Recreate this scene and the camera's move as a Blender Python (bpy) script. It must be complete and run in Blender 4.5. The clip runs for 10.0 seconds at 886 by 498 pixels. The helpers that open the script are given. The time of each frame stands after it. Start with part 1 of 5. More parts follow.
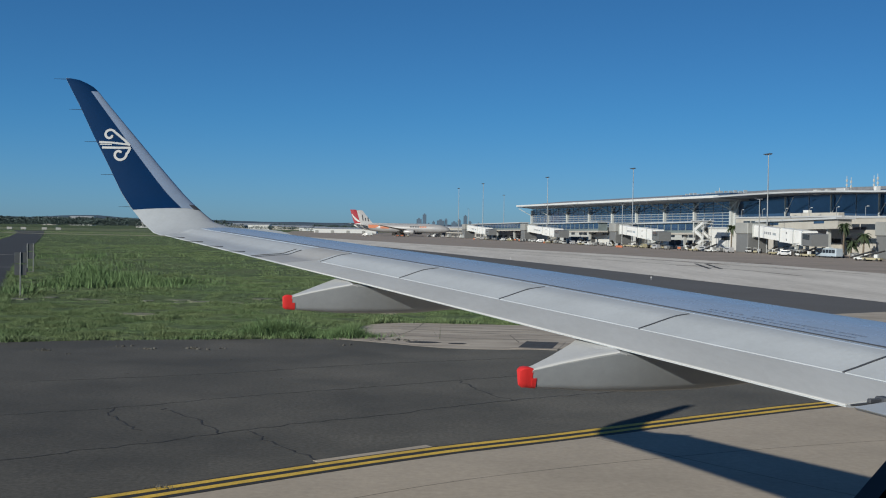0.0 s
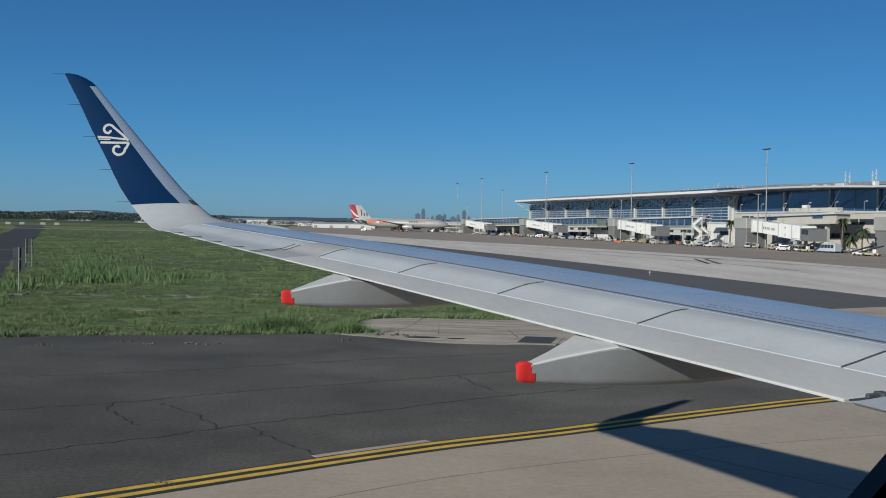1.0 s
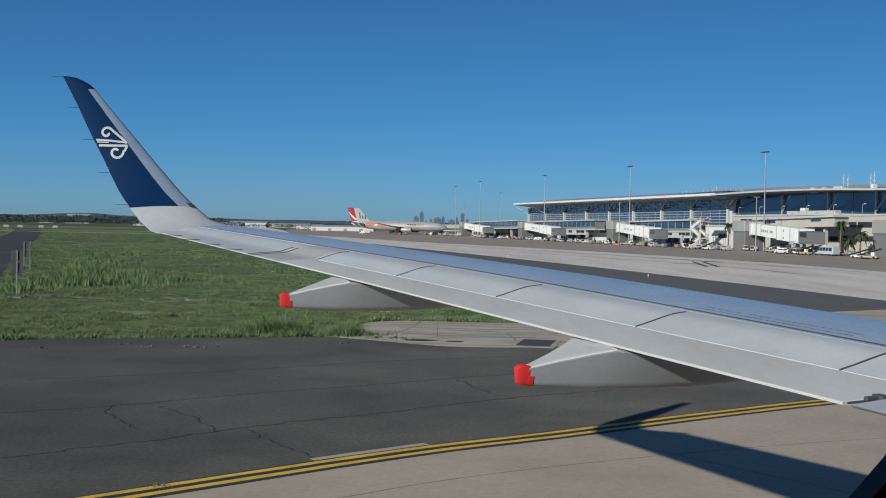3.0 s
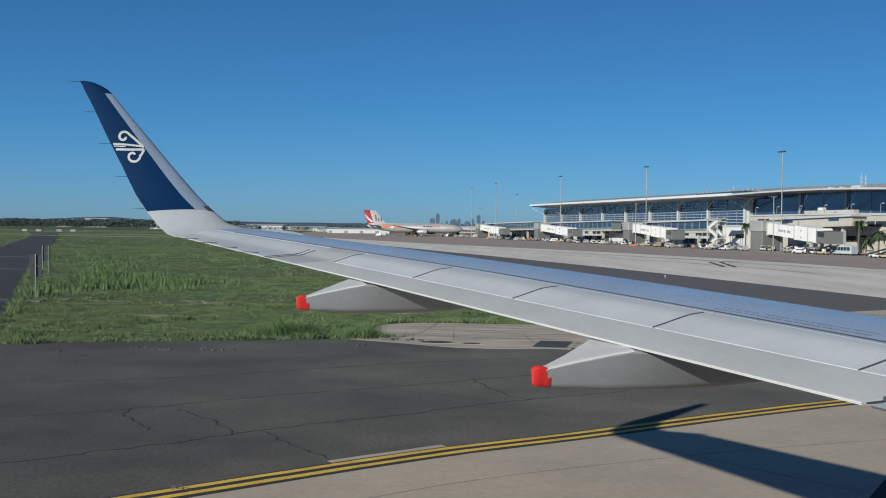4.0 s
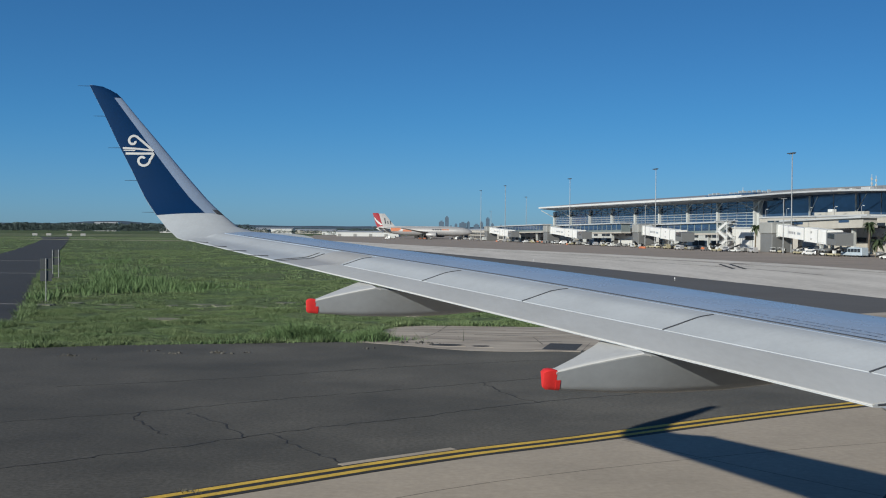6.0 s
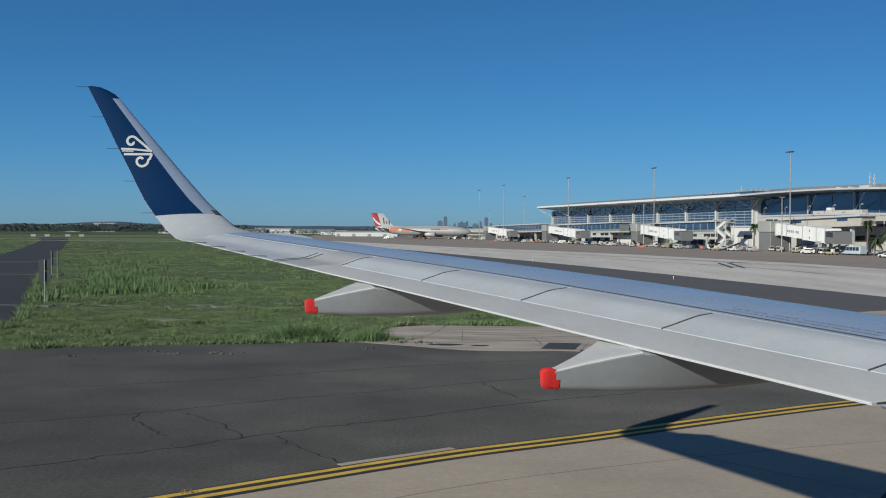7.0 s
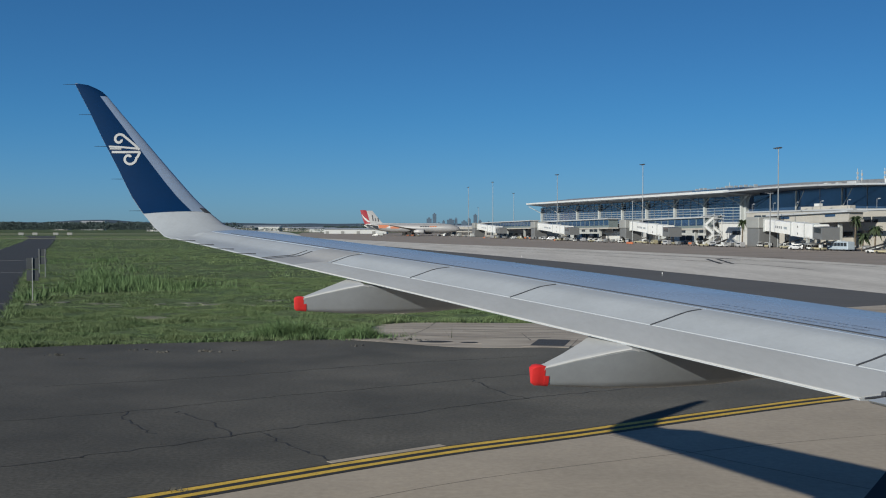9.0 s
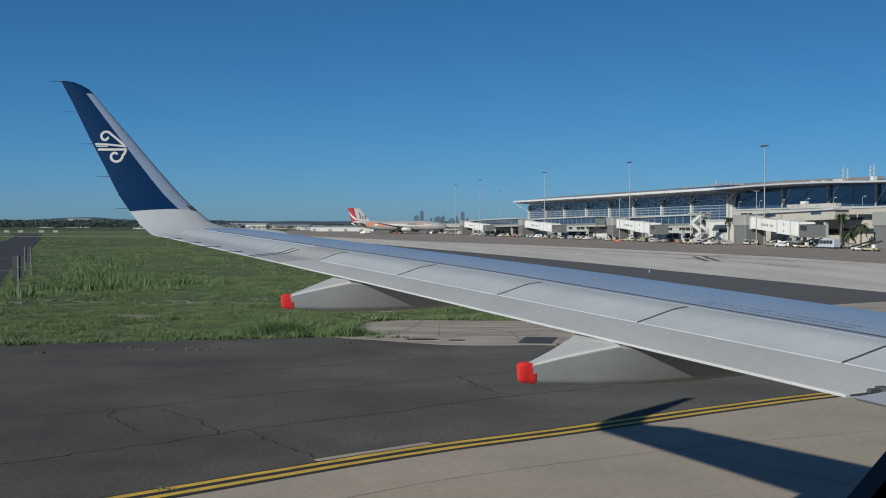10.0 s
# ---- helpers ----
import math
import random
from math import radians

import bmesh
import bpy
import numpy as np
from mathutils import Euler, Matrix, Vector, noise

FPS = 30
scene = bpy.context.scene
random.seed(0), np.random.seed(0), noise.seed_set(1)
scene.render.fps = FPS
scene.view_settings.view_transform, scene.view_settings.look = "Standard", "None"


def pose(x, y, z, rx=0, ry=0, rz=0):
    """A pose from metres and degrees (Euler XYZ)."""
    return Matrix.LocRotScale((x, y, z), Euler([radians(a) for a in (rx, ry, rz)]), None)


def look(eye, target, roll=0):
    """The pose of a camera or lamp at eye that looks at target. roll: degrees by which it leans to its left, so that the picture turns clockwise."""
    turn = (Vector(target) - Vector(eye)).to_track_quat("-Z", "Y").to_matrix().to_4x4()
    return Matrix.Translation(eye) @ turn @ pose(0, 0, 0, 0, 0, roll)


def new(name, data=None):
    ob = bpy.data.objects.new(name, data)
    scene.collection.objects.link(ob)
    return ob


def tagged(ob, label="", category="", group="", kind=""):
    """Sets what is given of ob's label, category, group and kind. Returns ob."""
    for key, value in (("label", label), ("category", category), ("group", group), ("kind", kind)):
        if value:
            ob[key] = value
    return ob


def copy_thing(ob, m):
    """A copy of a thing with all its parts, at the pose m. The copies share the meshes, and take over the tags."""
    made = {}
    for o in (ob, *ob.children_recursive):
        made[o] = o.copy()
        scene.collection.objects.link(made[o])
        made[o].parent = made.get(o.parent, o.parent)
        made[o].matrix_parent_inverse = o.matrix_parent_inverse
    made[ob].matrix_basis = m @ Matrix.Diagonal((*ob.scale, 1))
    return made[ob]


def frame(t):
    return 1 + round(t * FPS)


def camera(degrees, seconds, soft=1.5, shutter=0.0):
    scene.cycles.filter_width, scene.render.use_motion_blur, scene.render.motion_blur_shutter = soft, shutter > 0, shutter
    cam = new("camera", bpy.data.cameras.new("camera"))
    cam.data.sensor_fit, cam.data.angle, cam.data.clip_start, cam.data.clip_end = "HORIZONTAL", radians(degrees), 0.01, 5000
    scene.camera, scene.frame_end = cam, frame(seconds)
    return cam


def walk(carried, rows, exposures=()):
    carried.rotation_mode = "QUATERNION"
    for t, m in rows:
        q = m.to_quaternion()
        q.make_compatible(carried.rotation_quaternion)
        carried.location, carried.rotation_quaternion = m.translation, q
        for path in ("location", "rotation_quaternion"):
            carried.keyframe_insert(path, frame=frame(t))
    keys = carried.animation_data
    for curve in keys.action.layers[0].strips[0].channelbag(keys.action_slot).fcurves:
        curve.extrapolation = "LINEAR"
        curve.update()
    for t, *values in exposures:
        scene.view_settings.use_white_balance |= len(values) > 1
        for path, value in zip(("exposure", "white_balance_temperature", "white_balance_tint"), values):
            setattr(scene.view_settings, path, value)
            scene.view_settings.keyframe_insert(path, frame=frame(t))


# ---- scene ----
cam = camera(42.2, 10.0, soft=1.1)
EYE = 4.3
# seconds, pitch, roll, yaw of the handheld camera at the cabin window
TURNS = [(0.0, -0.996, -0.916, -0.240), (0.5, -1.103, -0.754, -0.179), (1.0, -1.242, -0.915, -0.301),
         (1.5, -1.298, -0.885, -0.305), (2.0, -1.297, -0.995, -0.250), (2.5, -1.167, -0.958, -0.512),
         (4.0, -1.019, -0.580, 0.422), (4.5, -0.891, -0.450, 0.792), (5.0, -0.903, -0.560, 0.834),
         (5.5, -0.879, -0.480, 0.843), (7.0, -0.893, -0.215, 0.811), (7.5, -0.913, -0.233, 0.493),
         (8.0, -0.865, -0.200, 0.461), (8.5, -0.937, -0.080, 0.287), (9.0, -1.040, -0.024, 0.266),
         (9.5, -1.040, 0.0, 0.0), (10.0, -1.156, -0.025, -0.365)]
walk(cam, [(t, pose(0, 0, EYE, 90 + p, r, y)) for t, p, r, y in TURNS],
     [(0.0, 0.31), (2.5, 0.30), (4.0, 0.42), (5.5, 0.42), (7.0, 0.35), (8.5, 0.29), (10.0, 0.23)])

# ---- light ----
SUN_HEADING, SUN_HEIGHT = 48.0, 22.0
world = bpy.data.worlds.new("sky")
scene.world = world
world.use_nodes = True
sky = world.node_tree.nodes.new("ShaderNodeTexSky")
sky.sky_type = "NISHITA"
sky.sun_disc = False
sky.sun_elevation = radians(SUN_HEIGHT)
sky.sun_rotation = radians(180 + SUN_HEADING)
sky.altitude, sky.air_density, sky.dust_density, sky.ozone_density = 0, 0.6, 0.3, 4.0
back = world.node_tree.nodes["Background"]
back.inputs["Strength"].default_value = 0.0595
clear = world.node_tree.nodes.new("ShaderNodeMix")
clear.data_type, clear.blend_type = "RGBA", "MULTIPLY"
clear.inputs["Factor"].default_value = 1.0
# clear blue overhead, greyer haze low over the horizon
aim = world.node_tree.nodes.new("ShaderNodeTexCoord")
axes = world.node_tree.nodes.new("ShaderNodeSeparateXYZ")
world.node_tree.links.new(aim.outputs["Generated"], axes.inputs[0])
rise = world.node_tree.nodes.new("ShaderNodeMapRange")
rise.interpolation_type = "SMOOTHSTEP"
rise.inputs["From Min"].default_value, rise.inputs["From Max"].default_value = -0.02, 0.11
world.node_tree.links.new(axes.outputs["Z"], rise.inputs["Value"])
hazy = world.node_tree.nodes.new("ShaderNodeMix")
hazy.data_type = "RGBA"
hazy.inputs["A"].default_value, hazy.inputs["B"].default_value = (0.535, 0.775, 0.99, 1), (0.375, 0.82, 1.02, 1)
world.node_tree.links.new(rise.outputs[0], hazy.inputs["Factor"])
# softer, whiter light from high overhead
high = world.node_tree.nodes.new("ShaderNodeMapRange")
high.interpolation_type = "SMOOTHSTEP"
high.inputs["From Min"].default_value, high.inputs["From Max"].default_value = 0.22, 0.75
world.node_tree.links.new(axes.outputs["Z"], high.inputs["Value"])
dome = world.node_tree.nodes.new("ShaderNodeMix")
dome.data_type = "RGBA"
dome.inputs["B"].default_value = (0.72, 0.92, 1.02, 1)
world.node_tree.links.new(high.outputs[0], dome.inputs["Factor"])
world.node_tree.links.new(hazy.outputs["Result"], dome.inputs["A"])
world.node_tree.links.new(dome.outputs["Result"], clear.inputs["B"])
world.node_tree.links.new(sky.outputs[0], clear.inputs["A"])
# a little brighter towards the sun's side
slant = world.node_tree.nodes.new("ShaderNodeMath")
slant.operation = "MULTIPLY_ADD"
slant.inputs[1].default_value, slant.inputs[2].default_value = -0.28, 1.04
world.node_tree.links.new(axes.outputs["X"], slant.inputs[0])
sunny = world.node_tree.nodes.new("ShaderNodeVectorMath")
sunny.operation = "SCALE"
world.node_tree.links.new(clear.outputs["Result"], sunny.inputs[0])
world.node_tree.links.new(slant.outputs[0], sunny.inputs["Scale"])
world.node_tree.links.new(sunny.outputs[0], back.inputs[0])
sun = new("sun", bpy.data.lights.new("sun", "SUN"))
sun.data.energy, sun.data.angle, sun.data.color = 4.5, radians(0.53), (1.0, 0.95, 0.82)
sun.matrix_world = look((0, 0, 60), (60 * math.sin(radians(SUN_HEADING)), 60 * math.cos(radians(SUN_HEADING)),
                                    60 - 60 * math.tan(radians(SUN_HEIGHT))))


# ---- materials ----
def mat(name, colour, rough=0.6, metal=0.0, scale=3.0, vary=0.15, fine=0.08, fine_scale=None, bump=0.0, bump_scale=None,
        tint=None, stretch=None, spec=0.5, coat=0.0, island=0.0, retro=0.0):
    """A painted or natural surface: two scales of noise on the colour, a fine relief."""
    m = bpy.data.materials.new(name)
    m.use_nodes = True
    n, l = m.node_tree.nodes, m.node_tree.links
    b = n["Principled BSDF"]
    geo = n.new("ShaderNodeNewGeometry")
    src = geo.outputs["Position"]
    if stretch:
        mp = n.new("ShaderNodeMapping")
        mp.inputs["Scale"].default_value = stretch
        l.new(src, mp.inputs[0])
        src = mp.outputs[0]

    def noise_at(s, detail):
        t = n.new("ShaderNodeTexNoise")
        t.inputs["Scale"].default_value, t.inputs["Detail"].default_value = s, detail
        t.inputs["Roughness"].default_value = 0.65
        l.new(src, t.inputs["Vector"])
        return t.outputs["Fac"]
    big = noise_at(scale, 5)
    small = noise_at(fine_scale or scale * 14, 3)
    tint = tint or tuple(c * 0.55 for c in colour)
    mix = n.new("ShaderNodeMix")
    mix.data_type = "RGBA"
    ramp = n.new("ShaderNodeMapRange")
    ramp.inputs["From Min"].default_value, ramp.inputs["From Max"].default_value = 0.36, 0.68
    ramp.inputs["To Max"].default_value = min(1.0, vary * 3)
    l.new(big, ramp.inputs["Value"])
    l.new(ramp.outputs[0], mix.inputs["Factor"])
    mix.inputs["A"].default_value, mix.inputs["B"].default_value = (*colour, 1), (*tint, 1)
    hsv = n.new("ShaderNodeHueSaturation")
    rng = n.new("ShaderNodeMapRange")
    rng.inputs["From Min"].default_value, rng.inputs["From Max"].default_value = 0.3, 0.7
    rng.inputs["To Min"].default_value, rng.inputs["To Max"].default_value = 1 - fine * 2, 1 + fine * 2
    l.new(small, rng.inputs["Value"])
    val = rng.outputs[0]
    if island:
        mul = n.new("ShaderNodeMath")
        mul.operation = "MULTIPLY_ADD"
        l.new(geo.outputs["Random Per Island"], mul.inputs[0])
        mul.inputs[1].default_value, mul.inputs[2].default_value = island, -island / 2
        add = n.new("ShaderNodeMath")
        l.new(val, add.inputs[0])
        l.new(mul.outputs[0], add.inputs[1])
        val = add.outputs[0]
    l.new(val, hsv.inputs["Value"])
    l.new(mix.outputs["Result"], hsv.inputs["Color"])
    l.new(hsv.outputs[0], b.inputs["Base Color"])
    rr = n.new("ShaderNodeMapRange")
    rr.inputs["To Min"].default_value, rr.inputs["To Max"].default_value = max(0.02, rough * 0.8), min(1, rough * 1.2)
    l.new(big, rr.inputs["Value"])
    l.new(rr.outputs[0], b.inputs["Roughness"])
    b.inputs["Metallic"].default_value = metal
    b.inputs["Diffuse Roughness"].default_value = retro
    b.inputs["Specular IOR Level"].default_value = spec
    b.inputs["Coat Weight"].default_value = coat
    if bump:
        bp = n.new("ShaderNodeBump")
        bp.inputs["Strength"].default_value, bp.inputs["Distance"].default_value = 0.6, bump
        l.new(noise_at(bump_scale or scale * 20, 3), bp.inputs["Height"])
        l.new(bp.outputs[0], b.inputs["Normal"])
    return m


WING = mat("wing_paint", (0.372, 0.403, 0.438), 0.45, 0.0, 1.6, 0.09, 0.02, 25, stretch=(1, 1, 1), spec=0.5)
# blue of the mirrored sky is put into the wing box base colour
BOX = mat("wing_box_sky_tint", (0.35, 0.42, 0.52), 0.27, 0.1, 1.2, 0.10, 0.02, 20, spec=0.7)
METAL = mat("bare_aluminium", (0.37, 0.47, 0.62), 0.30, 0.45, 1.5, 0.08, 0.02)
SEAM = mat("dark_sealant", (0.045, 0.050, 0.062), 0.7, 0, 4, 0.1)
NAVY = mat("navy_paint", (0.0025, 0.023, 0.078), 0.28, 0, 1.5, 0.08, 0.02, coat=0.15)
WHITE = mat("white_paint", (0.54, 0.55, 0.55), 0.35, 0, 1.0, 0.06, 0.02)
FAIR = mat("fairing_body_grey", (0.275, 0.298, 0.325), 0.35, 0, 1.2, 0.10, 0.02)
RED = mat("red_paint", (0.53, 0.020, 0.020), 0.6, 0, 3, 0.08, 0.02)
BLACK = mat("black_rubber", (0.02, 0.02, 0.022), 0.6, 0, 3, 0.1)
TRIM = mat("cabin_plastic", (0.03, 0.033, 0.04), 0.5, 0, 8, 0.1)
ASPHALT = mat("asphalt", (0.036, 0.036, 0.034), 0.9, 0, 0.20, 0.30, 0.17, 11, bump=0.004, bump_scale=60, tint=(0.064, 0.063, 0.060), retro=0.8, spec=0.3)
ASPHALT_OLD = mat("worn_asphalt", (0.085, 0.084, 0.085), 0.88, 0, 0.08, 0.2, 0.10, 9, bump=0.004, bump_scale=40, tint=(0.06, 0.06, 0.062))
BEIGE = mat("beige_concrete", (0.368, 0.318, 0.256), 0.85, 0, 0.28, 0.27, 0.05, 7, bump=0.003, bump_scale=40, tint=(0.275, 0.24, 0.196))
PALE = mat("pale_concrete", (0.55, 0.525, 0.49), 0.85, 0, 0.22, 0.30, 0.06, 3, bump=0.003, bump_scale=40, tint=(0.40, 0.38, 0.355), stretch=(1, 0.12, 1))
BROWN = mat("brown_apron_concrete", (0.262, 0.223, 0.193), 0.88, 0, 0.09, 0.30, 0.07, 1.5, tint=(0.205, 0.178, 0.155))
ASPHALT_DARK = mat("fresh_asphalt", (0.015, 0.017, 0.021), 0.88, 0, 0.15, 0.25, 0.15, 8, bump=0.004, bump_scale=40, tint=(0.026, 0.027, 0.031))
STAINED = mat("stained_concrete", (0.41, 0.365, 0.31), 0.88, 0, 0.75, 0.33, 0.10, 6, bump=0.004, bump_scale=30, tint=(0.20, 0.175, 0.15), stretch=(0.28, 1, 1))
CRACK = mat("crack_filler", (0.018, 0.018, 0.019), 0.8, 0, 5, 0.1)
YELLOW = mat("yellow_line_paint", (0.66, 0.43, 0.055), 0.7, 0, 1.5, 0.25, 0.12, 22, tint=(0.40, 0.27, 0.04))
LINEBLACK = mat("black_line_paint", (0.022, 0.022, 0.022), 0.75, 0, 2, 0.15)
GRASS = mat("grass_ground", (0.070, 0.104, 0.050), 0.95, 0, 0.09, 0.30, 0.25, 2.2, bump=0.05, bump_scale=5,
            tint=(0.100, 0.122, 0.066), spec=0.1)
BLADE = mat("grass_blades", (0.098, 0.154, 0.070), 0.8, 0, 0.55, 0.33, 0.22, 3, tint=(0.134, 0.172, 0.086), spec=0.2, island=0.26, stretch=(0.35, 1, 1))
REED = mat("reed_leaves", (0.112, 0.182, 0.078), 0.75, 0, 0.4, 0.25, 0.15, 3, spec=0.2, island=0.5)


# ---- helpers of the scene ----
def part(name, bm, material, parent=None, label="", smooth=False):
    me = bpy.data.meshes.new(name)
    bmesh.ops.recalc_face_normals(bm, faces=bm.faces)
    bm.to_mesh(me)
    bm.free()
    me.materials.append(material)
    if smooth:
        me.polygons.foreach_set("use_smooth", [True] * len(me.polygons))
        me.set_sharp_from_angle(angle=radians(35))
    ob = new(name, me)
    ob.parent = parent
    if label:
        ob["label"] = label
    return ob


def thing(name, label, category, m=None, group="", kind=""):
    ob = new(name)
    ob.empty_display_size = 0.5
    if m is not None:
        ob.matrix_world = m
    return tagged(ob, label, category, group, kind)


def box(bm, x0, x1, y0, y1, z0, z1, bevel=0.0):
    r = bmesh.ops.create_cube(bm, size=1)
    vs = r["verts"]
    for v in vs:
        v.co = Vector((x0 + (v.co.x + 0.5) * (x1 - x0), y0 + (v.co.y + 0.5) * (y1 - y0), z0 + (v.co.z + 0.5) * (z1 - z0)))
    if bevel:
        es = list({e for v in vs for e in v.link_edges})
        bmesh.ops.bevel(bm, geom=es, offset=bevel, segments=1, affect="EDGES")
    return bm


def boxed(*a, bevel=0.0):
    return box(bmesh.new(), *a, bevel=bevel)


def rod(bm, p, q, r0, r1=None, n=8):
    p, q = Vector(p), Vector(q)
    r1 = r0 if r1 is None else r1
    m = Matrix.Translation((p + q) / 2) @ (q - p).to_track_quat("Z", "Y").to_matrix().to_4x4()
    bmesh.ops.create_cone(bm, cap_ends=True, segments=n, radius1=max(r0, 1e-4), radius2=max(r1, 1e-4), depth=(q - p).length, matrix=m)
    return bm


def rodded(*a, **k):
    return rod(bmesh.new(), *a, **k)


def loft(bm, rings, close=True, caps=True):
    """Skin a list of rings, each the same number of points."""
    rows = [[bm.verts.new(p) for p in ring] for ring in rings]
    k = len(rows[0])
    for a, b in zip(rows, rows[1:]):
        for i in range(k if close else k - 1):
            j = (i + 1) % k
            bm.faces.new((a[i], a[j], b[j], b[i]))
    if caps and close:
        bm.faces.new(rows[0])
        bm.faces.new(rows[-1][::-1])
    return bm


def slab(outline, z0, z1):
    """An upright prism over an outline in the plan."""
    bm = bmesh.new()
    lo = [bm.verts.new((x, y, z0)) for x, y in outline]
    hi = [bm.verts.new((x, y, z1)) for x, y in outline]
    bm.faces.new(hi)
    for i in range(len(lo)):
        j = (i + 1) % len(lo)
        bm.faces.new((lo[i], lo[j], hi[j], hi[i]))
    return bm


def smooth_line(pts, step=0.6):
    """A gently rounded polyline through the points."""
    out = []
    n = len(pts)
    for i in range(n - 1):
        p0, p1, p2, p3 = (Vector(pts[max(0, min(n - 1, i + k))]) for k in (-1, 0, 1, 2))
        m = max(1, int((p2 - p1).length / step))
        for j in range(m):
            t = j / m
            out.append(0.5 * ((2 * p1) + (p2 - p0) * t + (2 * p0 - 5 * p1 + 4 * p2 - p3) * t * t + (3 * p1 - p0 - 3 * p2 + p3) * t ** 3))
    out.append(Vector(pts[-1]))
    return out


def ribbon(line, left, right, z0, z1, ragged=0.0, seed=1):
    """A thin strip along a plan line between two offsets."""
    rnd = random.Random(seed)
    bm = bmesh.new()
    rows = []
    for i, p in enumerate(line):
        a, b = line[max(0, i - 1)], line[min(len(line) - 1, i + 1)]
        t = (Vector(b) - Vector(a)).normalized()
        nrm = Vector((-t.y, t.x))
        e = [rnd.uniform(-ragged, ragged) for _ in range(2)]
        rows.append([Vector(p) + nrm * (left + e[0]), Vector(p) + nrm * (right + e[1])])
    loft(bm, [[(*r[0], z0), (*r[0], z1), (*r[1], z1), (*r[1], z0)] for r in rows])
    return bm



# ---- ground ----
def structure(name, bm, material, label, category):
    return tagged(part(name, bm, material), label, category, kind="structure")


def ragged(line, amount, step, seed):
    rnd = random.Random(seed)
    return [(p.x + rnd.uniform(-amount, amount), p.y + rnd.uniform(-amount, amount)) for p in smooth_line(line, step)]


def rise_at(x, y):
    """Height of the uneven turf: level beside the pavements, lumpy in the open field."""
    side = -21.8 - 0.345 * (y - 56.5)
    far = 17.5 - 0.19 * (y - 70)
    k = min(1, max(0, (y - (62 if x > -6 else 52)) / 9)) * min(1, max(0, (260 - y) / 60))
    k *= min(1, max(0, (x - side - 0.8) / 3)) * min(1, max(0, (far - x - 1) / 5))
    if k <= 0:
        return -0.06
    lumps = 0.09 * noise.noise(Vector((x * 0.09, y * 0.07, 2))) + 0.11 * noise.noise(Vector((x * 0.26, y * 0.24, 7))) + 0.06 * noise.noise(Vector((x * 0.5, y * 0.5, 17)))
    # a shallow drainage swale crosses the field
    swale = -0.24 * math.exp(-((y - 69.5 - 0.16 * x - 1.2 * math.sin(x * 0.3)) / 2.3) ** 2)
    return -0.06 + k * (lumps + swale - 0.01)


# grass field: one sheet out to the horizon, finer near by
def field():
    bm = bmesh.new()
    ys = [-4000, -800, -200, -60, 0, 20, 36] + [38 + 0.75 * i for i in range(87)] + [104 + 2 * i for i in range(18)] + [145, 160, 180, 210, 250, 300, 380, 500, 700, 1000, 1600, 2600, 4600]
    xs = [-4600, -2400, -1200, -600, -330, -200, -140, -100, -80, -66] + [-60 + 0.75 * i for i in range(101)] + [18, 25, 40, 60, 90, 140, 250, 500, 1000, 2200, 4600]
    rows = [[bm.verts.new((x, y, rise_at(x, y))) for x in xs] for y in ys]
    for a, b in zip(rows, rows[1:]):
        for i in range(len(xs) - 1):
            bm.faces.new((a[i], a[i + 1], b[i + 1], b[i]))
    return bm


structure("ground", field(), GRASS, "wide mown grass field between the taxiways", "grass field")

EDGE = [(-70, 31), (-40, 36.3), (-26, 39.0), (-15.84, 41.05), (-13.15, 42.16), (-10.21, 42.91), (-7.17, 43.69), (-5.08, 44.22), (-3.98, 44.4)]
CONC_BOT = [(-3.99, 44.26), (-1.75, 42.83), (0.35, 41.4), (3.58, 41.4), (6.6, 43.2), (12, 47.5), (24, 56), (40, 66)]
CONC_TOP = [(-3.98, 45.2), (-3.72, 47.6), (-3.4, 49.9), (-2.5, 51.8), (-0.59, 52.2), (1.97, 52.0), (5.15, 51.8), (9, 53.5), (14, 57), (24, 64), (40, 74)]
LINE = [(-30, -4.5), (-14, 9.8), (-4.45, 18.32), (-2.76, 19.81), (-1.86, 20.6), (0.2, 22.26), (2.55, 23.85), (5.38, 25.95), (7.72, 27.6), (10.01, 29.1), (16, 32.6), (26, 37.5), (44, 44)]
edge = ragged(EDGE, 0.10, 0.5, 3)
structure("road_asphalt", slab(edge + [(p.x, p.y) for p in smooth_line(CONC_BOT, 1)] + [(60, 60), (60, -60), (-90, -60), (-90, 28)], -0.4, 0.0),
          ASPHALT, "dark worn asphalt taxiway with cracks", "taxiway")
structure("pavement_drain_apron", slab([(p.x, p.y) for p in smooth_line(CONC_BOT, 1)] + [(p.x, p.y) for p in smooth_line(CONC_TOP, 0.8)][::-1], -0.4, 0.006),
          STAINED, "stained concrete apron between asphalt and grass", "pavement")
line = smooth_line(LINE, 0.8)
structure("pavement_concrete", slab([(p.x, p.y) for p in line] + [(60, 40), (60, -50), (-30, -50)], -0.4, 0.005),
          BEIGE, "beige concrete taxiway slabs", "pavement")
# double yellow line on black
for k, (a, b, material, z) in enumerate([(0.36, -0.42, LINEBLACK, 0.012), (0.28, 0.10, YELLOW, 0.016), (-0.10, -0.28, YELLOW, 0.016)]):
    structure(("line_backing", "yellow_line", "yellow_line")[k], ribbon(line, a, b, 0.0, z, 0.012, k), material,
              ("black painted backing of the taxiway line", "yellow painted taxiway line, slightly worn")[k > 0], "line marking")

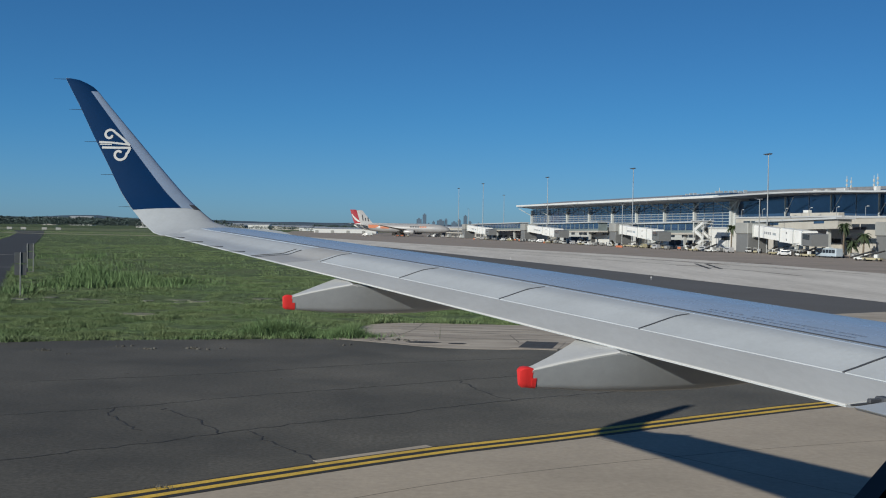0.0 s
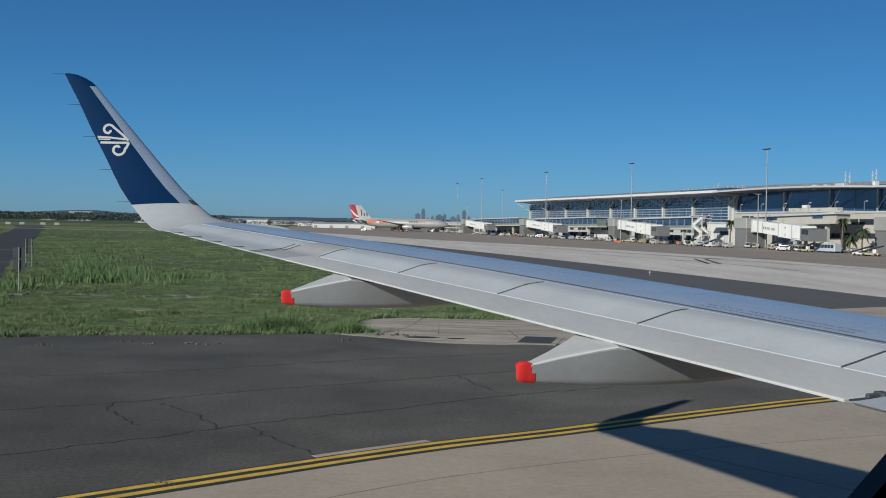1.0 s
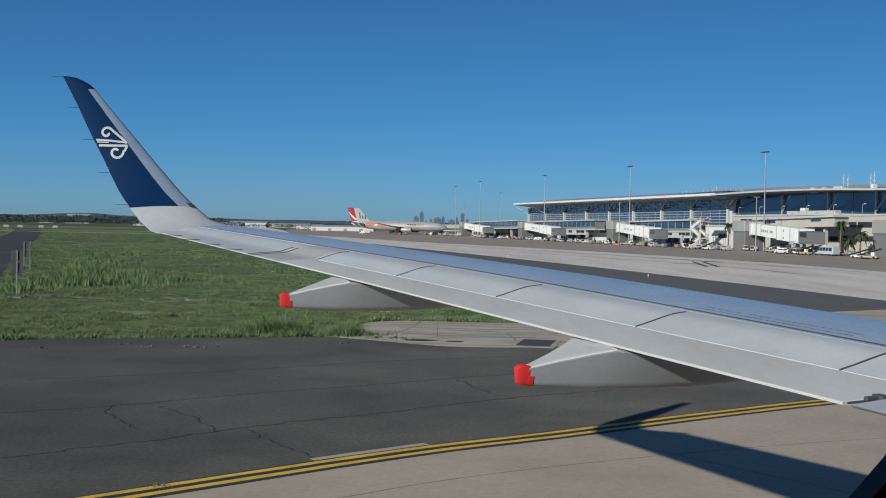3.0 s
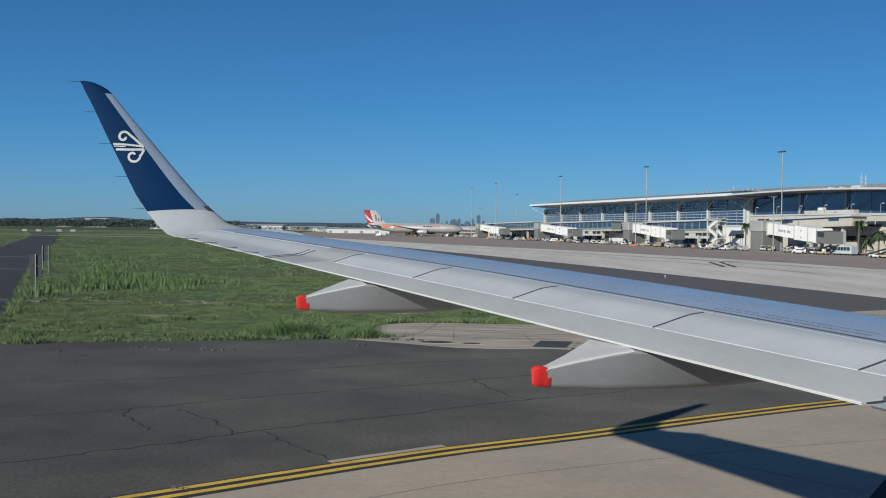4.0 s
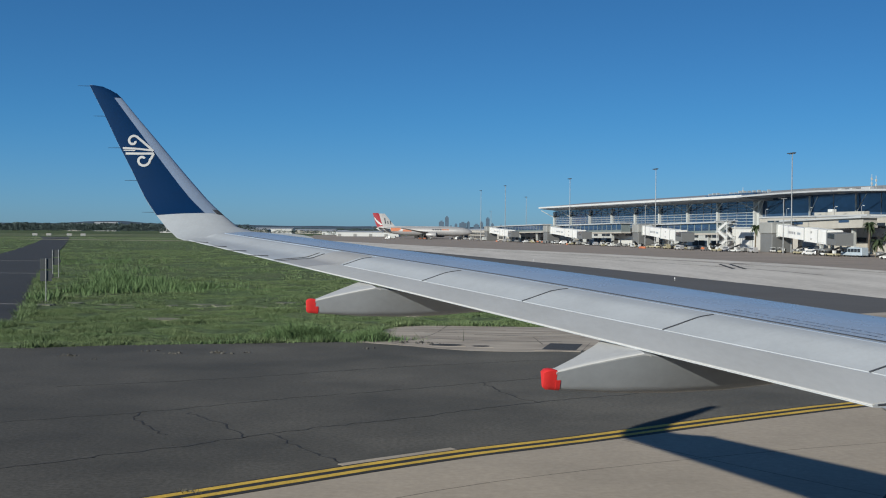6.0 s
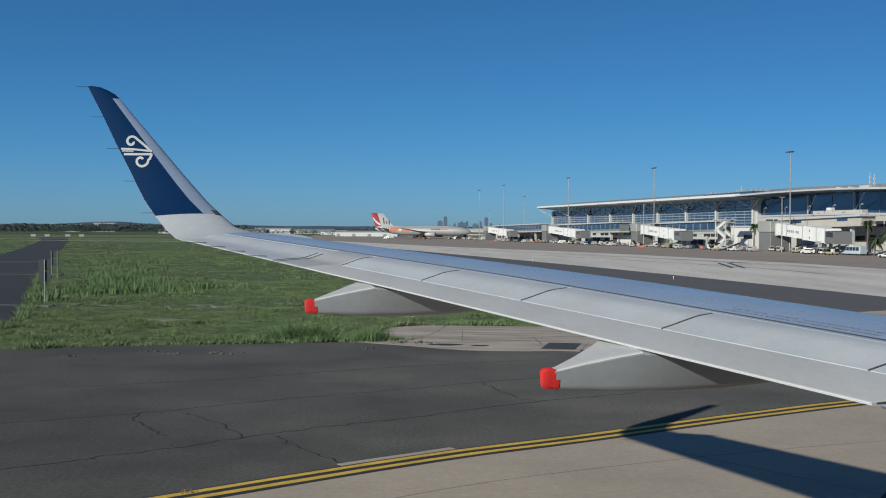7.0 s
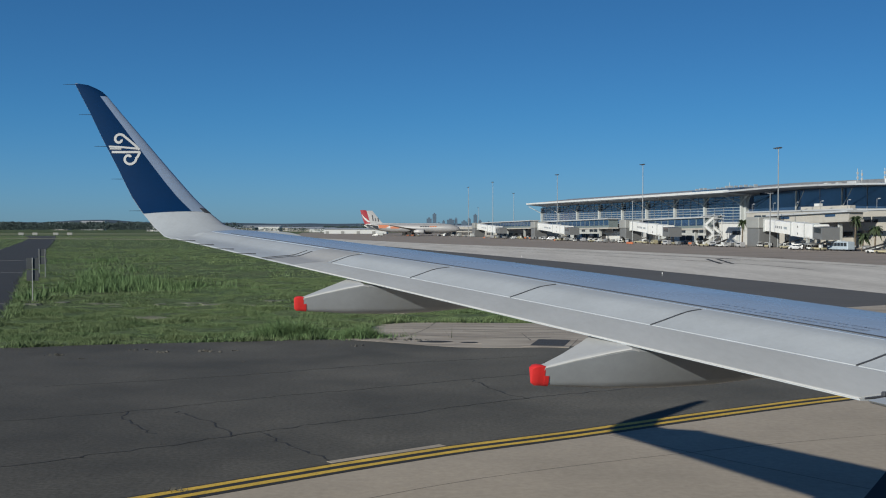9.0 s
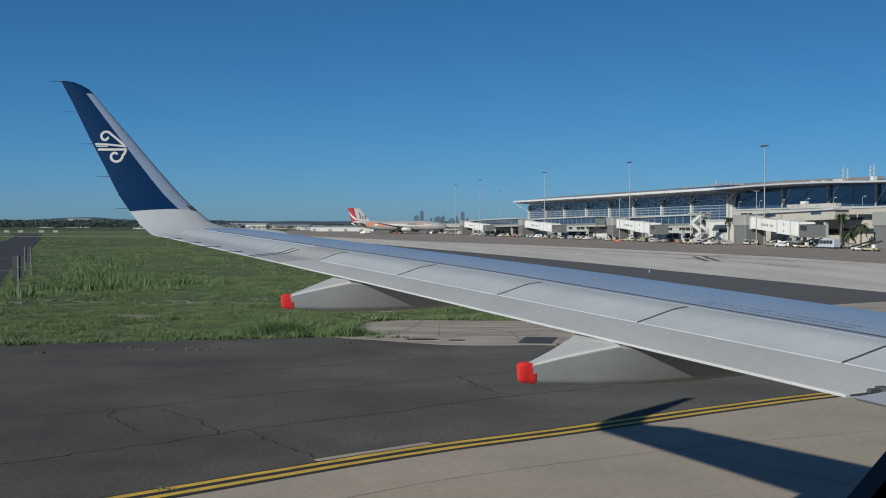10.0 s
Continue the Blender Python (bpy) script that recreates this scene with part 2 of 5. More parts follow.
structure("pavement_sliver", ribbon([p for p in line if -2.3 < p.x < 0.9], 0.60, 0.365, 0.0, 0.007, 0.02, 4), BEIGE, "narrow strip of bare concrete beside the taxiway line", "pavement")

# cracks in the asphalt
CRACKS = [[(-16, 15.2), (-7.96, 20.61), (-6.76, 21.67), (-5.59, 22.55), (-4.57, 23.62), (-3.96, 24.16), (-2.88, 25.09), (-1.07, 26.44), (1.67, 28.78), (3.99, 30.24), (9, 33.5)],
          [(-3.88, 24.03), (-3.3, 22.9), (-2.87, 22.2), (-1.87, 20.83)], [(-6.38, 26.79), (-5.09, 25.04), (-4.41, 23.68)],
          [(-7.45, 26.77), (-7.28, 25.73), (-6.15, 23.84)],
          [(-18, 20.5), (-9.82, 25.44), (-7.67, 26.68), (-6.54, 27.47), (-5.01, 28.79), (-2.16, 30.71), (0.6, 32.63), (2.63, 33.97), (8, 37.5)],
          [(0.6, 32.63), (1.44, 29.96), (2.09, 28.79)], [(-11, 31), (-6.5, 33.2), (-2, 36.2), (3, 38.6)]]
for k, c in enumerate(CRACKS):
    rnd = random.Random(k)
    pts = [(p.x + rnd.uniform(-0.075, 0.075), p.y + rnd.uniform(-0.075, 0.075)) for p in smooth_line(c, 0.22)]
    w = 0.018 if k not in (4, 6) else 0.010
    structure("crack", ribbon([Vector(p) for p in pts], w, -w, 0.0, 0.004, w * 0.7, k), CRACK, "dark jagged crack across the asphalt", "crack")
# slab joints in the concrete
JOINT = mat("joint_sealant", (0.13, 0.115, 0.10), 0.85, 0, 2, 0.3)
for k, c in enumerate([[(-3, 16.5), (0.5, 19.6), (6, 22.6), (12, 25)], [(3.2, 24.0), (5.2, 21.2), (8, 17.5)]]):
    structure("slab_joint", ribbon(smooth_line(c, 0.8), 0.008, -0.008, 0.0, 0.007, 0.003, k), JOINT, "narrow sealed joint between concrete slabs", "joint")
for k, c in enumerate([[(-2.6, 43.4), (-1.2, 47.5), (-0.6, 52)], [(-3.2, 47.5), (2, 46.6), (8, 47.8)], [(3.3, 41.6), (3.0, 46.8)]]):
    structure("slab_joint", ribbon(smooth_line(c, 0.8), 0.022, -0.022, 0.0, 0.009, 0.01, k + 7), JOINT, "narrow sealed joint between concrete slabs", "joint")

# side taxiway strip running away to the left
STRIP_R = [(-20.2, 46), (-21.79, 56.47), (-31.22, 83.59), (-57.65, 160.75), (-130, 378), (-210.55, 615)]
STRIP_L = [(-34, 44), (-40, 62), (-52, 110), (-97.5, 252.8), (-174, 475), (-226, 612)]
structure("road_side_taxiway", slab(ragged(STRIP_R, 0.10, 1.4, 5) + ragged(STRIP_L, 0.10, 1.4, 6)[::-1] + [(-36, 38), (-20, 41)], -0.4, -0.004),
          ASPHALT_DARK, "narrow dark asphalt side taxiway through the grass", "taxiway")

# far pavements in front of the terminal
DARK_TOP = [(33, 52), (29.05, 75.1), (24.9, 97.8), (15.4, 144.4), (-2.6, 221.3), (-22, 300), (-60, 440)]
DARK_BOT = [(20, 50), (17.5, 70), (12, 98), (2, 140), (-9, 205), (-24, 270), (-66, 430)]
structure("road_far_taxiway", slab([(p.x, p.y) for p in smooth_line(DARK_TOP, 8)] + [(p.x, p.y) for p in smooth_line(DARK_BOT, 8)][::-1], -0.4, 0.0),
          ASPHALT_OLD, "grey asphalt taxiway beyond the grass", "taxiway")
PALE_TOP = [(70, 40), (57, 95), (51, 132), (44.2, 173.7), (25.5, 239.4), (-3.7, 318), (-28.1, 397.8), (-66, 520)]
structure("pavement_far_concrete", slab([(p.x, p.y) for p in smooth_line(PALE_TOP, 8)] + [(p.x, p.y) for p in smooth_line(DARK_TOP, 8)][::-1], -0.4, 0.004),
          PALE, "pale concrete taxiway strip with dark tyre marks", "taxiway")
structure("pavement_far_apron", slab([(p.x, p.y) for p in smooth_line(PALE_TOP, 8)] + [(-105, 800), (-140, 1100), (500, 1100), (500, 20), (72, 20)], -0.4, -0.002),
          BROWN, "brown concrete parking apron in front of the terminal", "apron")

# ---- the airliner whose wing is seen ----
YAW = 14.7
own = thing("airliner", "white narrow-body airliner with a grey wing and a navy winglet", "airplane",
            Matrix.Rotation(radians(YAW), 4, "Z") @ Matrix.Translation((0, -1.75, 0)))
UP = [(0, 0), (.008, .012), (.02, .020), (.05, .032), (.1, .045), (.2, .059), (.3, .0665), (.4, .075), (.5, .0805), (.6, .077), (.68, .0695), (.72, .0645), (.75, .060), (.77, .0565), (.79, .052), (.82, .0405), (.84, .0325), (.862, .0245), (.9, .0208), (.95, .0148), (1, .0075)]
LOW = [(0, 0), (.02, -.012), (.05, -.020), (.1, -.030), (.2, -.042), (.3, -.047), (.4, -.047), (.5, -.040), (.6, -.028), (.7, -.016), (.8, -.005), (.9, .0005), (1, .0050)]


def curve_at(table, f):
    for (a, u), (b, v) in zip(table, table[1:]):
        if f <= b:
            return u + (v - u) * (f - a) / (b - a)
    return table[-1][1]


def te_x(y):
    return 3.15 - 0.2924 * (max(6.2, y) - 6.4)


def chord(y):
    return 3.8 - 0.218 * (y - 6.4) if y > 6.2 else 3.8436 + 0.51 * (6.2 - y)


def te_z(y):
    return 3.51 + 0.067 * (y - 6.36)


def skin(y, f, lift=0.0, table=UP):
    """A point of the wing: f is 0 at the leading and 1 at the trailing edge."""
    c = chord(y)
    k = -0.09 + 0.00357 * y - 0.004 * max(0.0, 11.0 - y)
    # the inner end of the flap droops a little
    lift -= 0.019 * max(0.0, (f - 0.862) / 0.138) * max(0.0, (11.0 - y) / 4.6)
    return (te_x(y) + (1 - f) * c, y, te_z(y) + c * (curve_at(table, f) + k * (1 - f)) + lift)


def wing_ring(y, f1=1.0):
    return [skin(y, f) for f, _ in reversed(UP) if f <= f1] + [skin(y, f, 0, LOW) for f, _ in LOW[1:] if f <= f1]


GAP = 6.36
part("wing_skin", loft(bmesh.new(), [wing_ring(y) for y in [GAP] + [6.4 + 0.49 * i for i in range(1, 21)]]), WING, own, "light grey painted wing", True)
part("wing_skin", loft(bmesh.new(), [wing_ring(y, 0.862) for y in (1.7, 3, 4.5, 5.6, 6.2, GAP - 0.012)]), WING, own, "light grey painted wing root", True)


def panel(y0, y1, f0, f1, lift, ny=10, nf=6, thick=0.012, bulge=0.0):
    """A thin plate that follows the wing's upper skin."""
    bm = bmesh.new()
    rows = []
    for i in range(ny + 1):
        y = y0 + (y1 - y0) * i / ny
        a, b = (f(y) if callable(f) else f for f in (f0, f1))
        top = [skin(y, a + (b - a) * j / nf, lift + bulge * math.sin(math.pi * j / nf)) for j in range(nf + 1)]
        rows.append(top + [(p[0], p[1], p[2] - thick) for p in reversed(top)])
    return loft(bm, rows)


def hinge(y, f=0.0):
    """The spoilers' hinge line as a share of the chord."""
    return 0.7185 + f + 0.0095 * max(0.0, 10.5 - max(6.2, y))


part("wing_box_panel", panel(2.2, 16.1, 0.03, lambda y: hinge(y, 0.011), 0.004, 40, 24), BOX, own, "smooth blue-grey upper wing panel, the sky's reflection put into its colour", True)
part("hinge_seam", panel(2.2, 15.6, lambda y: hinge(y, -0.0025), lambda y: hinge(y, 0.0025), 0.0075, 30, 1), SEAM, own, "dark seam along the spoilers")
# fixed outer panel in a darker grey than the wing
DULL = mat("darker_grey_panel", (0.335, 0.342, 0.352), 0.5, 0, 1.6, 0.09, 0.02, 25)
SPOIL = [5.2, 6.9, 8.36, 9.79, 11.16, 12.56]
for a, b in zip(SPOIL, SPOIL[1:]):
    part("spoiler", panel(a + 0.008, b - 0.008, lambda y: hinge(y, 0.013), 0.862, 0.004, 6, 8, 0.006), WING, own, "light grey spoiler panel", True)
    part("spoiler_seam", panel(b - 0.006, b + 0.006, lambda y: hinge(y, 0.022), 0.862, 0.0075, 1, 8, 0.006), SEAM, own)
part("fixed_panel", panel(12.65, 13.24, lambda y: hinge(y, 0.012), 0.995, 0.004, 4, 10, 0.006), DULL, own, "darker grey fixed panel", True)
for y in (13.26, 13.37):
    part("flap_seam", panel(y, y + 0.008, 0.80, 1.0, 0.0065, 1, 8, 0.006), SEAM, own)
part("aileron", panel(13.42, 16.05, 0.76, 0.998, 0.004, 8, 6), WING, own, "grey aileron at the outer trailing edge", True)
# flap colour lightened to stand in for sunlight its slope does not catch
FLAP = mat("flap_lightened_grey", (0.462, 0.475, 0.478), 0.5, 0, 1.4, 0.10, 0.02, 22, stretch=(1, 0.3, 1))
part("outer_flap", panel(GAP + 0.01, 12.63, 0.872, 0.998, 0.004, 16, 3, 0.008), FLAP, own, "grey trailing-edge flap", True)
# thin white strip along the trailing edge
bm = bmesh.new()
loft(bm, [[skin(y, 0.9985, 0.0045), skin(y, 1.001, 0.002), skin(y, 1.001, -0.001), skin(y, 0.996, -0.004)] for y in [GAP + 0.515 * i for i in range(13)]])
part("trailing_edge", bm, WHITE, own, "thin white trailing edge strip")
# inner flap, set lower, with its hinge bracket
bm = bmesh.new()
loft(bm, [[(3.18 + dx, y, te_z(6.4) + 0.055 + dz) for dx, dz in ((-0.09, -0.03), (0.35, 0.02), (0.9, 0.03), (0.9, -0.10), (0.3, -0.10), (-0.07, -0.045))] for y in (2.0, 3.5, 5.0, 6.20)])
part("inner_flap", bm, WING, own, "", True)
z = te_z(6.4) + 0.03
bm = boxed(3.20, 3.98, 6.235, 6.262, z, z + 0.022, bevel=0.005)
box(bm, 3.26, 3.31, 6.21, 6.29, z - 0.004, z + 0.028, bevel=0.006)
rod(bm, (3.14, 6.29, z - 0.012), (3.58, 6.27, z + 0.012), 0.005, 0.016, 6)
part("flap_bracket", bm, SEAM, own, "dark metal hinge bracket between the flaps")
# stencilled warning along the wing walkway, unreadable
STENCIL = mat("stencil_grey", (0.20, 0.22, 0.27), 0.5)
rnd = random.Random(4)
y = 7.32
while y < 8.45:
    w = rnd.uniform(0.006, 0.013)
    for row in (0.0, 0.021):
        if rnd.random() < 0.8:
            f = hinge(y, -0.020) - row
            mark = bmesh.new()
            p = [skin(y, f, 0.0075), skin(y + w, f, 0.0075), skin(y + w, f - 0.0055, 0.0075), skin(y, f - 0.0055, 0.0075)]
            mark.faces.new([mark.verts.new(q) for q in p])
            part("stencil_mark", mark, STENCIL, own)
    y += w + rnd.choice((0.006, 0.007, 0.008, 0.020))


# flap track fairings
SHELL = mat("fairing_shell_grey", (0.44, 0.45, 0.455), 0.4, 0, 1.2, 0.08, 0.02)
def fairing(y):
    x, z = te_x(y), te_z(y)
    # along the fairing: offset from the trailing edge, half width, top, bottom
    rows = [(-0.532, 0.032, -0.130, -0.212), (-0.515, 0.044, -0.118, -0.226), (-0.435, 0.060, -0.116, -0.234), (-0.30, 0.092, -0.080, -0.243), (-0.10, 0.145, -0.034, -0.258), (0.02, 0.178, -0.010, -0.262),
            (0.24, 0.185, -0.03, -0.267), (0.6, 0.18, -0.03, -0.26), (0.9, 0.16, -0.04, -0.236), (1.3, 0.12, -0.06, -0.22), (1.8, 0.05, -0.10, -0.20)]
    def ring(o, w, t, b):
        h = t - b
        side = [(0.8, t), (1.0, t - 0.06 * h), (0.86, t - 0.25 * h), (0.47, b + 0.20 * h), (0.34, b + 0.07 * h), (0.12, b)]
        return [(x + o, y - w * k, z + q) for k, q in side] + [(x + o, y + w * k, z + q) for k, q in reversed(side)]
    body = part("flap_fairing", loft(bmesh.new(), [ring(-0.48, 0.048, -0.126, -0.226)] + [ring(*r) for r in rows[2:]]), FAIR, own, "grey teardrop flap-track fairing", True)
    # upper shell, paler grey than the fairing body
    cap = bmesh.new()
    shell = []
    for o, w, t, b in rows[2:6]:
        h = t - b
        f = 1.0 + 1.7 * max(0.0, min(1.0, (o + 0.435) / 0.45))
        shell.append([(x + o, y - w * 1.01, z + t - 0.03 * h), (x + o, y - w * 1.0, z + t - 0.012 * h), (x + o, y - w * 0.97, z + t + 0.001), (x + o, y - w * 0.80, z + t + 0.006),
                      (x + o, y + w * 0.8 * f, z + t + 0.006 + 0.018 * (f - 1)), (x + o, y + w * 0.95 * f, z + t - 0.03 * h + 0.018 * (f - 1)), (x + o, y + w * 0.8 * f, z + t - 0.24 * h), (x + o, y - w * 0.8, z + t - 0.20 * h)])
    shell.insert(0, [(p[0] - 0.03, y + (p[1] - y) * 0.93, p[2] - 0.008) for p in shell[0]])
    shell.append([(p[0] + 0.045, p[1], p[2] - 0.014) for p in shell[-1]])
    loft(cap, shell)
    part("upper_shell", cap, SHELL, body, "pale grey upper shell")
    tip = bmesh.new()
    loft(tip, [ring(o, w * 1.04, t + 0.004, b - 0.004) for o, w, t, b in rows[:2]] + [ring(-0.49, 0.0505, -0.110, -0.231), ring(-0.460, 0.0565, -0.114, -0.235)])
    low = []
    for o, w, t, b in ((-0.462, 0.0558, -0.120, -0.2345), (-0.436, 0.0615, -0.116, -0.2375)):
        h = t - b
        side = [(0.72, t - 0.47 * h), (0.50, b + 0.20 * h), (0.37, b + 0.07 * h), (0.14, b)]
        low.append([(x + o, y - w * k, z + q) for k, q in side] + [(x + o, y + w * k, z + q) for k, q in reversed(side)])
    loft(tip, low)
    part("red_tip", tip, RED, body, "red fairing tip", True)


fairing(8.03)
fairing(11.31)

# winglet: height, trailing and leading edge along the blend
WINGLET = [(4.17, 0.285, 1.9), (4.2, 0.2, 1.5), (4.24, 0.16, 1.22), (4.315, 0.08, 0.985), (4.4, 0.015, 0.888), (4.49, -0.057, 0.788), (4.6, -0.13, 0.678), (4.69, -0.186, 0.592),
           (4.88, -0.278, 0.432), (5.06, -0.361, 0.28), (5.42, -0.542, -0.017), (5.79, -0.712, -0.324), (6, -0.818, -0.492), (6.06, -0.848, -0.557), (6.105, -0.87, -0.637), (6.145, -0.89, -0.732), (6.163, -0.898, -0.862)]


def mean_line(z):
    """Across the blend and up the winglet: y, and the lean of the sheet."""
    full = radians(80)
    top = 4.17 + 0.9 * (1 - math.cos(full))
    if z < top:
        a = math.acos(max(-1, min(1, 1 - (z - 4.17) / 0.9)))
        return 16.2 + 0.9 * math.sin(a), a
    return 16.2 + 0.9 * math.sin(full) + (z - top) * math.tan(radians(10)), full


def at_height(z):
    for (a, t0, l0), (b, t1, l1) in zip(WINGLET, WINGLET[1:]):
        if z <= b:
            k = (z - a) / (b - a)
            return t0 + (t1 - t0) * k, l0 + (l1 - l0) * k
    return WINGLET[-1][1:]


def face(z, f, side, lift=0.0):
    """A point of the winglet's skin: f is 0 at the leading edge, side 1 faces the cabin."""
    t, l = at_height(z)
    y, a = mean_line(z)
    c = l - t
    half = 0.20 * c * math.sqrt(max(0, f)) * (1 - f) * 0.75 + 0.004 + lift
    return (l - f * c, y - math.sin(a) * half * side, z + math.cos(a) * half * side)


FS = (0, .01, .04, .1, .2, .35, .5, .65, .8, .92, 1.0)
part("winglet", loft(bmesh.new(), [[face(z, f, 1) for f in FS] + [face(z, f, -1) for f in reversed(FS[1:])] for z, _, _ in WINGLET]), WING, own,
     "upswept winglet with a light grey root", True)
wl = own.children[-1]


def winglet_patch(z0, z1, f0, f1, side, lift, nz=16, nf=8):
    bm = bmesh.new()
    zs = [z0] + [z for z, _, _ in WINGLET if z0 < z < z1] + [z1]
    fs = [f0] + [f for f in FS if f0 < f < f1] + [f1]
    return loft(bm, [[face(z, f, side, lift) for f in fs] for z in zs], close=False)


for side in (1, -1):
    part("navy_panel", winglet_patch(4.478, 6.16, 0.29, 1.0, side, 0.003), NAVY, wl, "navy blue painted face", True)
part("navy_panel", winglet_patch(6.0, 6.16, 0.0, 0.32, 1, 0.004), NAVY, wl, "navy blue painted tip", True)
part("leading_edge", winglet_patch(4.48, 6.0, 0.0, 0.29, 1, 0.003), METAL, wl, "bare metal leading edge", True)
bm = bmesh.new()
loft(bm, [[face(z, f, 1, 0.012) for f in (0.02, 0.07, 0.12)] + [face(z, f, 1, -0.01) for f in (0.12, 0.07, 0.02)] for z in (4.47, 4.50, 4.53)])
part("position_light", bm, SEAM, wl, "small dark tip light")


# white curled emblem on the winglet: two spirals and straight bars
def emblem(strokes, name):
    bm = bmesh.new()
    for pts, w in strokes:
        pts = [Vector(p) for p in pts]
        rows = []
        for i, p in enumerate(pts):
            t = (pts[min(i + 1, len(pts) - 1)] - pts[max(i - 1, 0)]).normalized()
            nrm = Vector((-t.y, t.x)) * w / 2
            rows.append([p + nrm, p - nrm])
        def lay(q):
            t, l = at_height(q.y)
            return face(q.y, (l - q.x) / (l - t), 1, 0.007)
        loft(bm, [[lay(a), lay(b)] for a, b in rows], close=False)
    part(name, bm, WHITE, wl, "white curled emblem")


def spiral(cx, cz, r0, r1, a0, a1, n=26):
    return [(cx + (r0 + (r1 - r0) * i / n) * math.cos(radians(a0 + (a1 - a0) * i / n)), cz + (r0 + (r1 - r0) * i / n) * math.sin(radians(a0 + (a1 - a0) * i / n))) for i in range(n + 1)]


emblem([(spiral(-0.345, 5.435, 0.025, 0.075, 0, -330) + [(-0.235, 5.435), (-0.16, 5.37), (-0.095, 5.305)], 0.030),
        ([(-0.475, 5.345), (-0.32, 5.337), (-0.12, 5.317)], 0.024), ([(-0.465, 5.317), (-0.32, 5.313)], 0.014),
        ([(-0.44, 5.275), (-0.27, 5.272), (-0.085, 5.275)], 0.028),
        ([(-0.09, 5.275), (-0.12, 5.21)] + spiral(-0.225, 5.19, 0.09, 0.028, 5, -320), 0.030)], "emblem")

# static wicks on the winglet and the outer trailing edge
for z in (6.15, 5.76, 5.35, 4.93, 4.52):
    t = at_height(z)[0]
    y = mean_line(z)[0]
    part("static_wick", rodded((t + 0.04, y, z), (t - 0.15, y, z - 0.002), 0.004, 0.002, n=5), BLACK, own)
for y in (13.7, 14.3, 14.9, 15.5):
    p = Vector(skin(y, 0.97, 0.01))
    part("static_wick", rodded(p, p + Vector((-0.21, -0.01, 0.005)), 0.0045, 0.002, n=5), BLACK, own)

# the wing above is enlarged about the cabin window to fit its cast shadow
SHADOW_FIT = Matrix.Translation((0, 1.75, EYE)) @ Matrix.Scale(1.2, 4) @ Matrix.Translation((0, -1.75, -EYE))
for ob in own.children_recursive:
    ob.data.transform(SHADOW_FIT)

# fuselage shell around the seat, with an opening at the window
bm = bmesh.new()
NX, NA = [-14, -8, -4, -1.5, -0.35, 0.45, 1.5, 4, 8, 14, 20], 36
rings = [[(x, 1.975 * math.cos(2 * math.pi * i / NA), 3.9 + 2.07 * math.sin(2 * math.pi * i / NA)) for i in range(NA)] for x in NX]
rows = [[bm.verts.new(p) for p in r] for r in rings]
for k, (a, b) in enumerate(zip(rows, rows[1:])):
    for i in range(NA):
        if NX[k] == -0.35 and i in (0, 1):
            continue
        bm.faces.new((a[i], a[(i + 1) % NA], b[(i + 1) % NA], b[i]))
for r in (rows[0], rows[-1]):
    bm.faces.new(r)
part("fuselage", bm, WHITE, own, "white fuselage shell", True)
# window surround with a rounded opening
bm = bmesh.new()
x0, x1, z0, z1, r = -0.080, 0.168, 4.2228, 4.57, 0.09
inner = []
for cx, cz, a0 in ((x1 - r, z1 - r, 0), (x0 + r, z1 - r, 90), (x0 + r, z0 + r, 180), (x1 - r, z0 + r, 270)):
    inner += [(cx + r * math.cos(radians(a0 + 10 * i)), cz + r * math.sin(radians(a0 + 10 * i))) for i in range(10)]
outer = [((x0 + x1) / 2 + (p - (x0 + x1) / 2) * 3.0, (z0 + z1) / 2 + (q - (z0 + z1) / 2) * 2.0) for p, q in inner]
loft(bm, [[(p, 1.955, q) for p, q in outer], [(p, 1.944, q) for p, q in inner], [(p, 1.950, q) for p, q in inner], [(p, 1.975, q) for p, q in outer]], caps=False)
part("window_surround", bm, TRIM, own, "dark rounded cabin window surround", True)

# landing gear under the aircraft
for gx, gy in ((4.3, 3.8), (4.3, -3.8), (17.0, 0.0)):
    part("gear_leg", rodded((gx, gy, 0.5), (gx, gy * 0.95, 3.0), 0.12, n=10), METAL, own)
    for o in (-0.42, 0.42):
        part("gear_wheel", rodded((gx, gy + o - 0.18, 0.58), (gx, gy + o + 0.18, 0.58), 0.58, n=18), BLACK, own)

# ---- the terminal and its stands: u runs along the front towards the runway end, v back from the glass front ----
FRONT = Matrix.Translation((33, 600, 0)) @ Matrix.Rotation(radians(-78.69), 4, "Z")


def stand(u, v, z=0.0, turn=0.0):
    return FRONT @ pose(u, v, z, 0, 0, turn)


CREAM = mat("cream_cladding", (0.375, 0.36, 0.33), 0.6, 0, 0.08, 0.12, 0.03, 1.2)
ROOF = mat("pale_roof_metal", (0.46, 0.475, 0.49), 0.45, 0.2, 0.05, 0.12, 0.02)
SOFFIT = mat("grey_soffit", (0.24, 0.25, 0.27), 0.6, 0, 0.1, 0.1)
# reflected sky blue is worked into this glass base colour
GLASS = mat("glass_sky_reflection_blue", (0.05, 0.105, 0.21), 0.12, 0.45, 0.04, 0.25, 0.03, spec=0.8)
PANE = mat("dark_window_glass", (0.025, 0.035, 0.05), 0.08, 0, 0.1, 0.25, 0.03, spec=0.7)
LOUVRE = mat("grey_louvre_metal", (0.34, 0.38, 0.41), 0.5, 0.2, 0.1, 0.1)
COLUMN = mat("light_grey_column", (0.40, 0.42, 0.42), 0.55, 0, 0.2, 0.1)
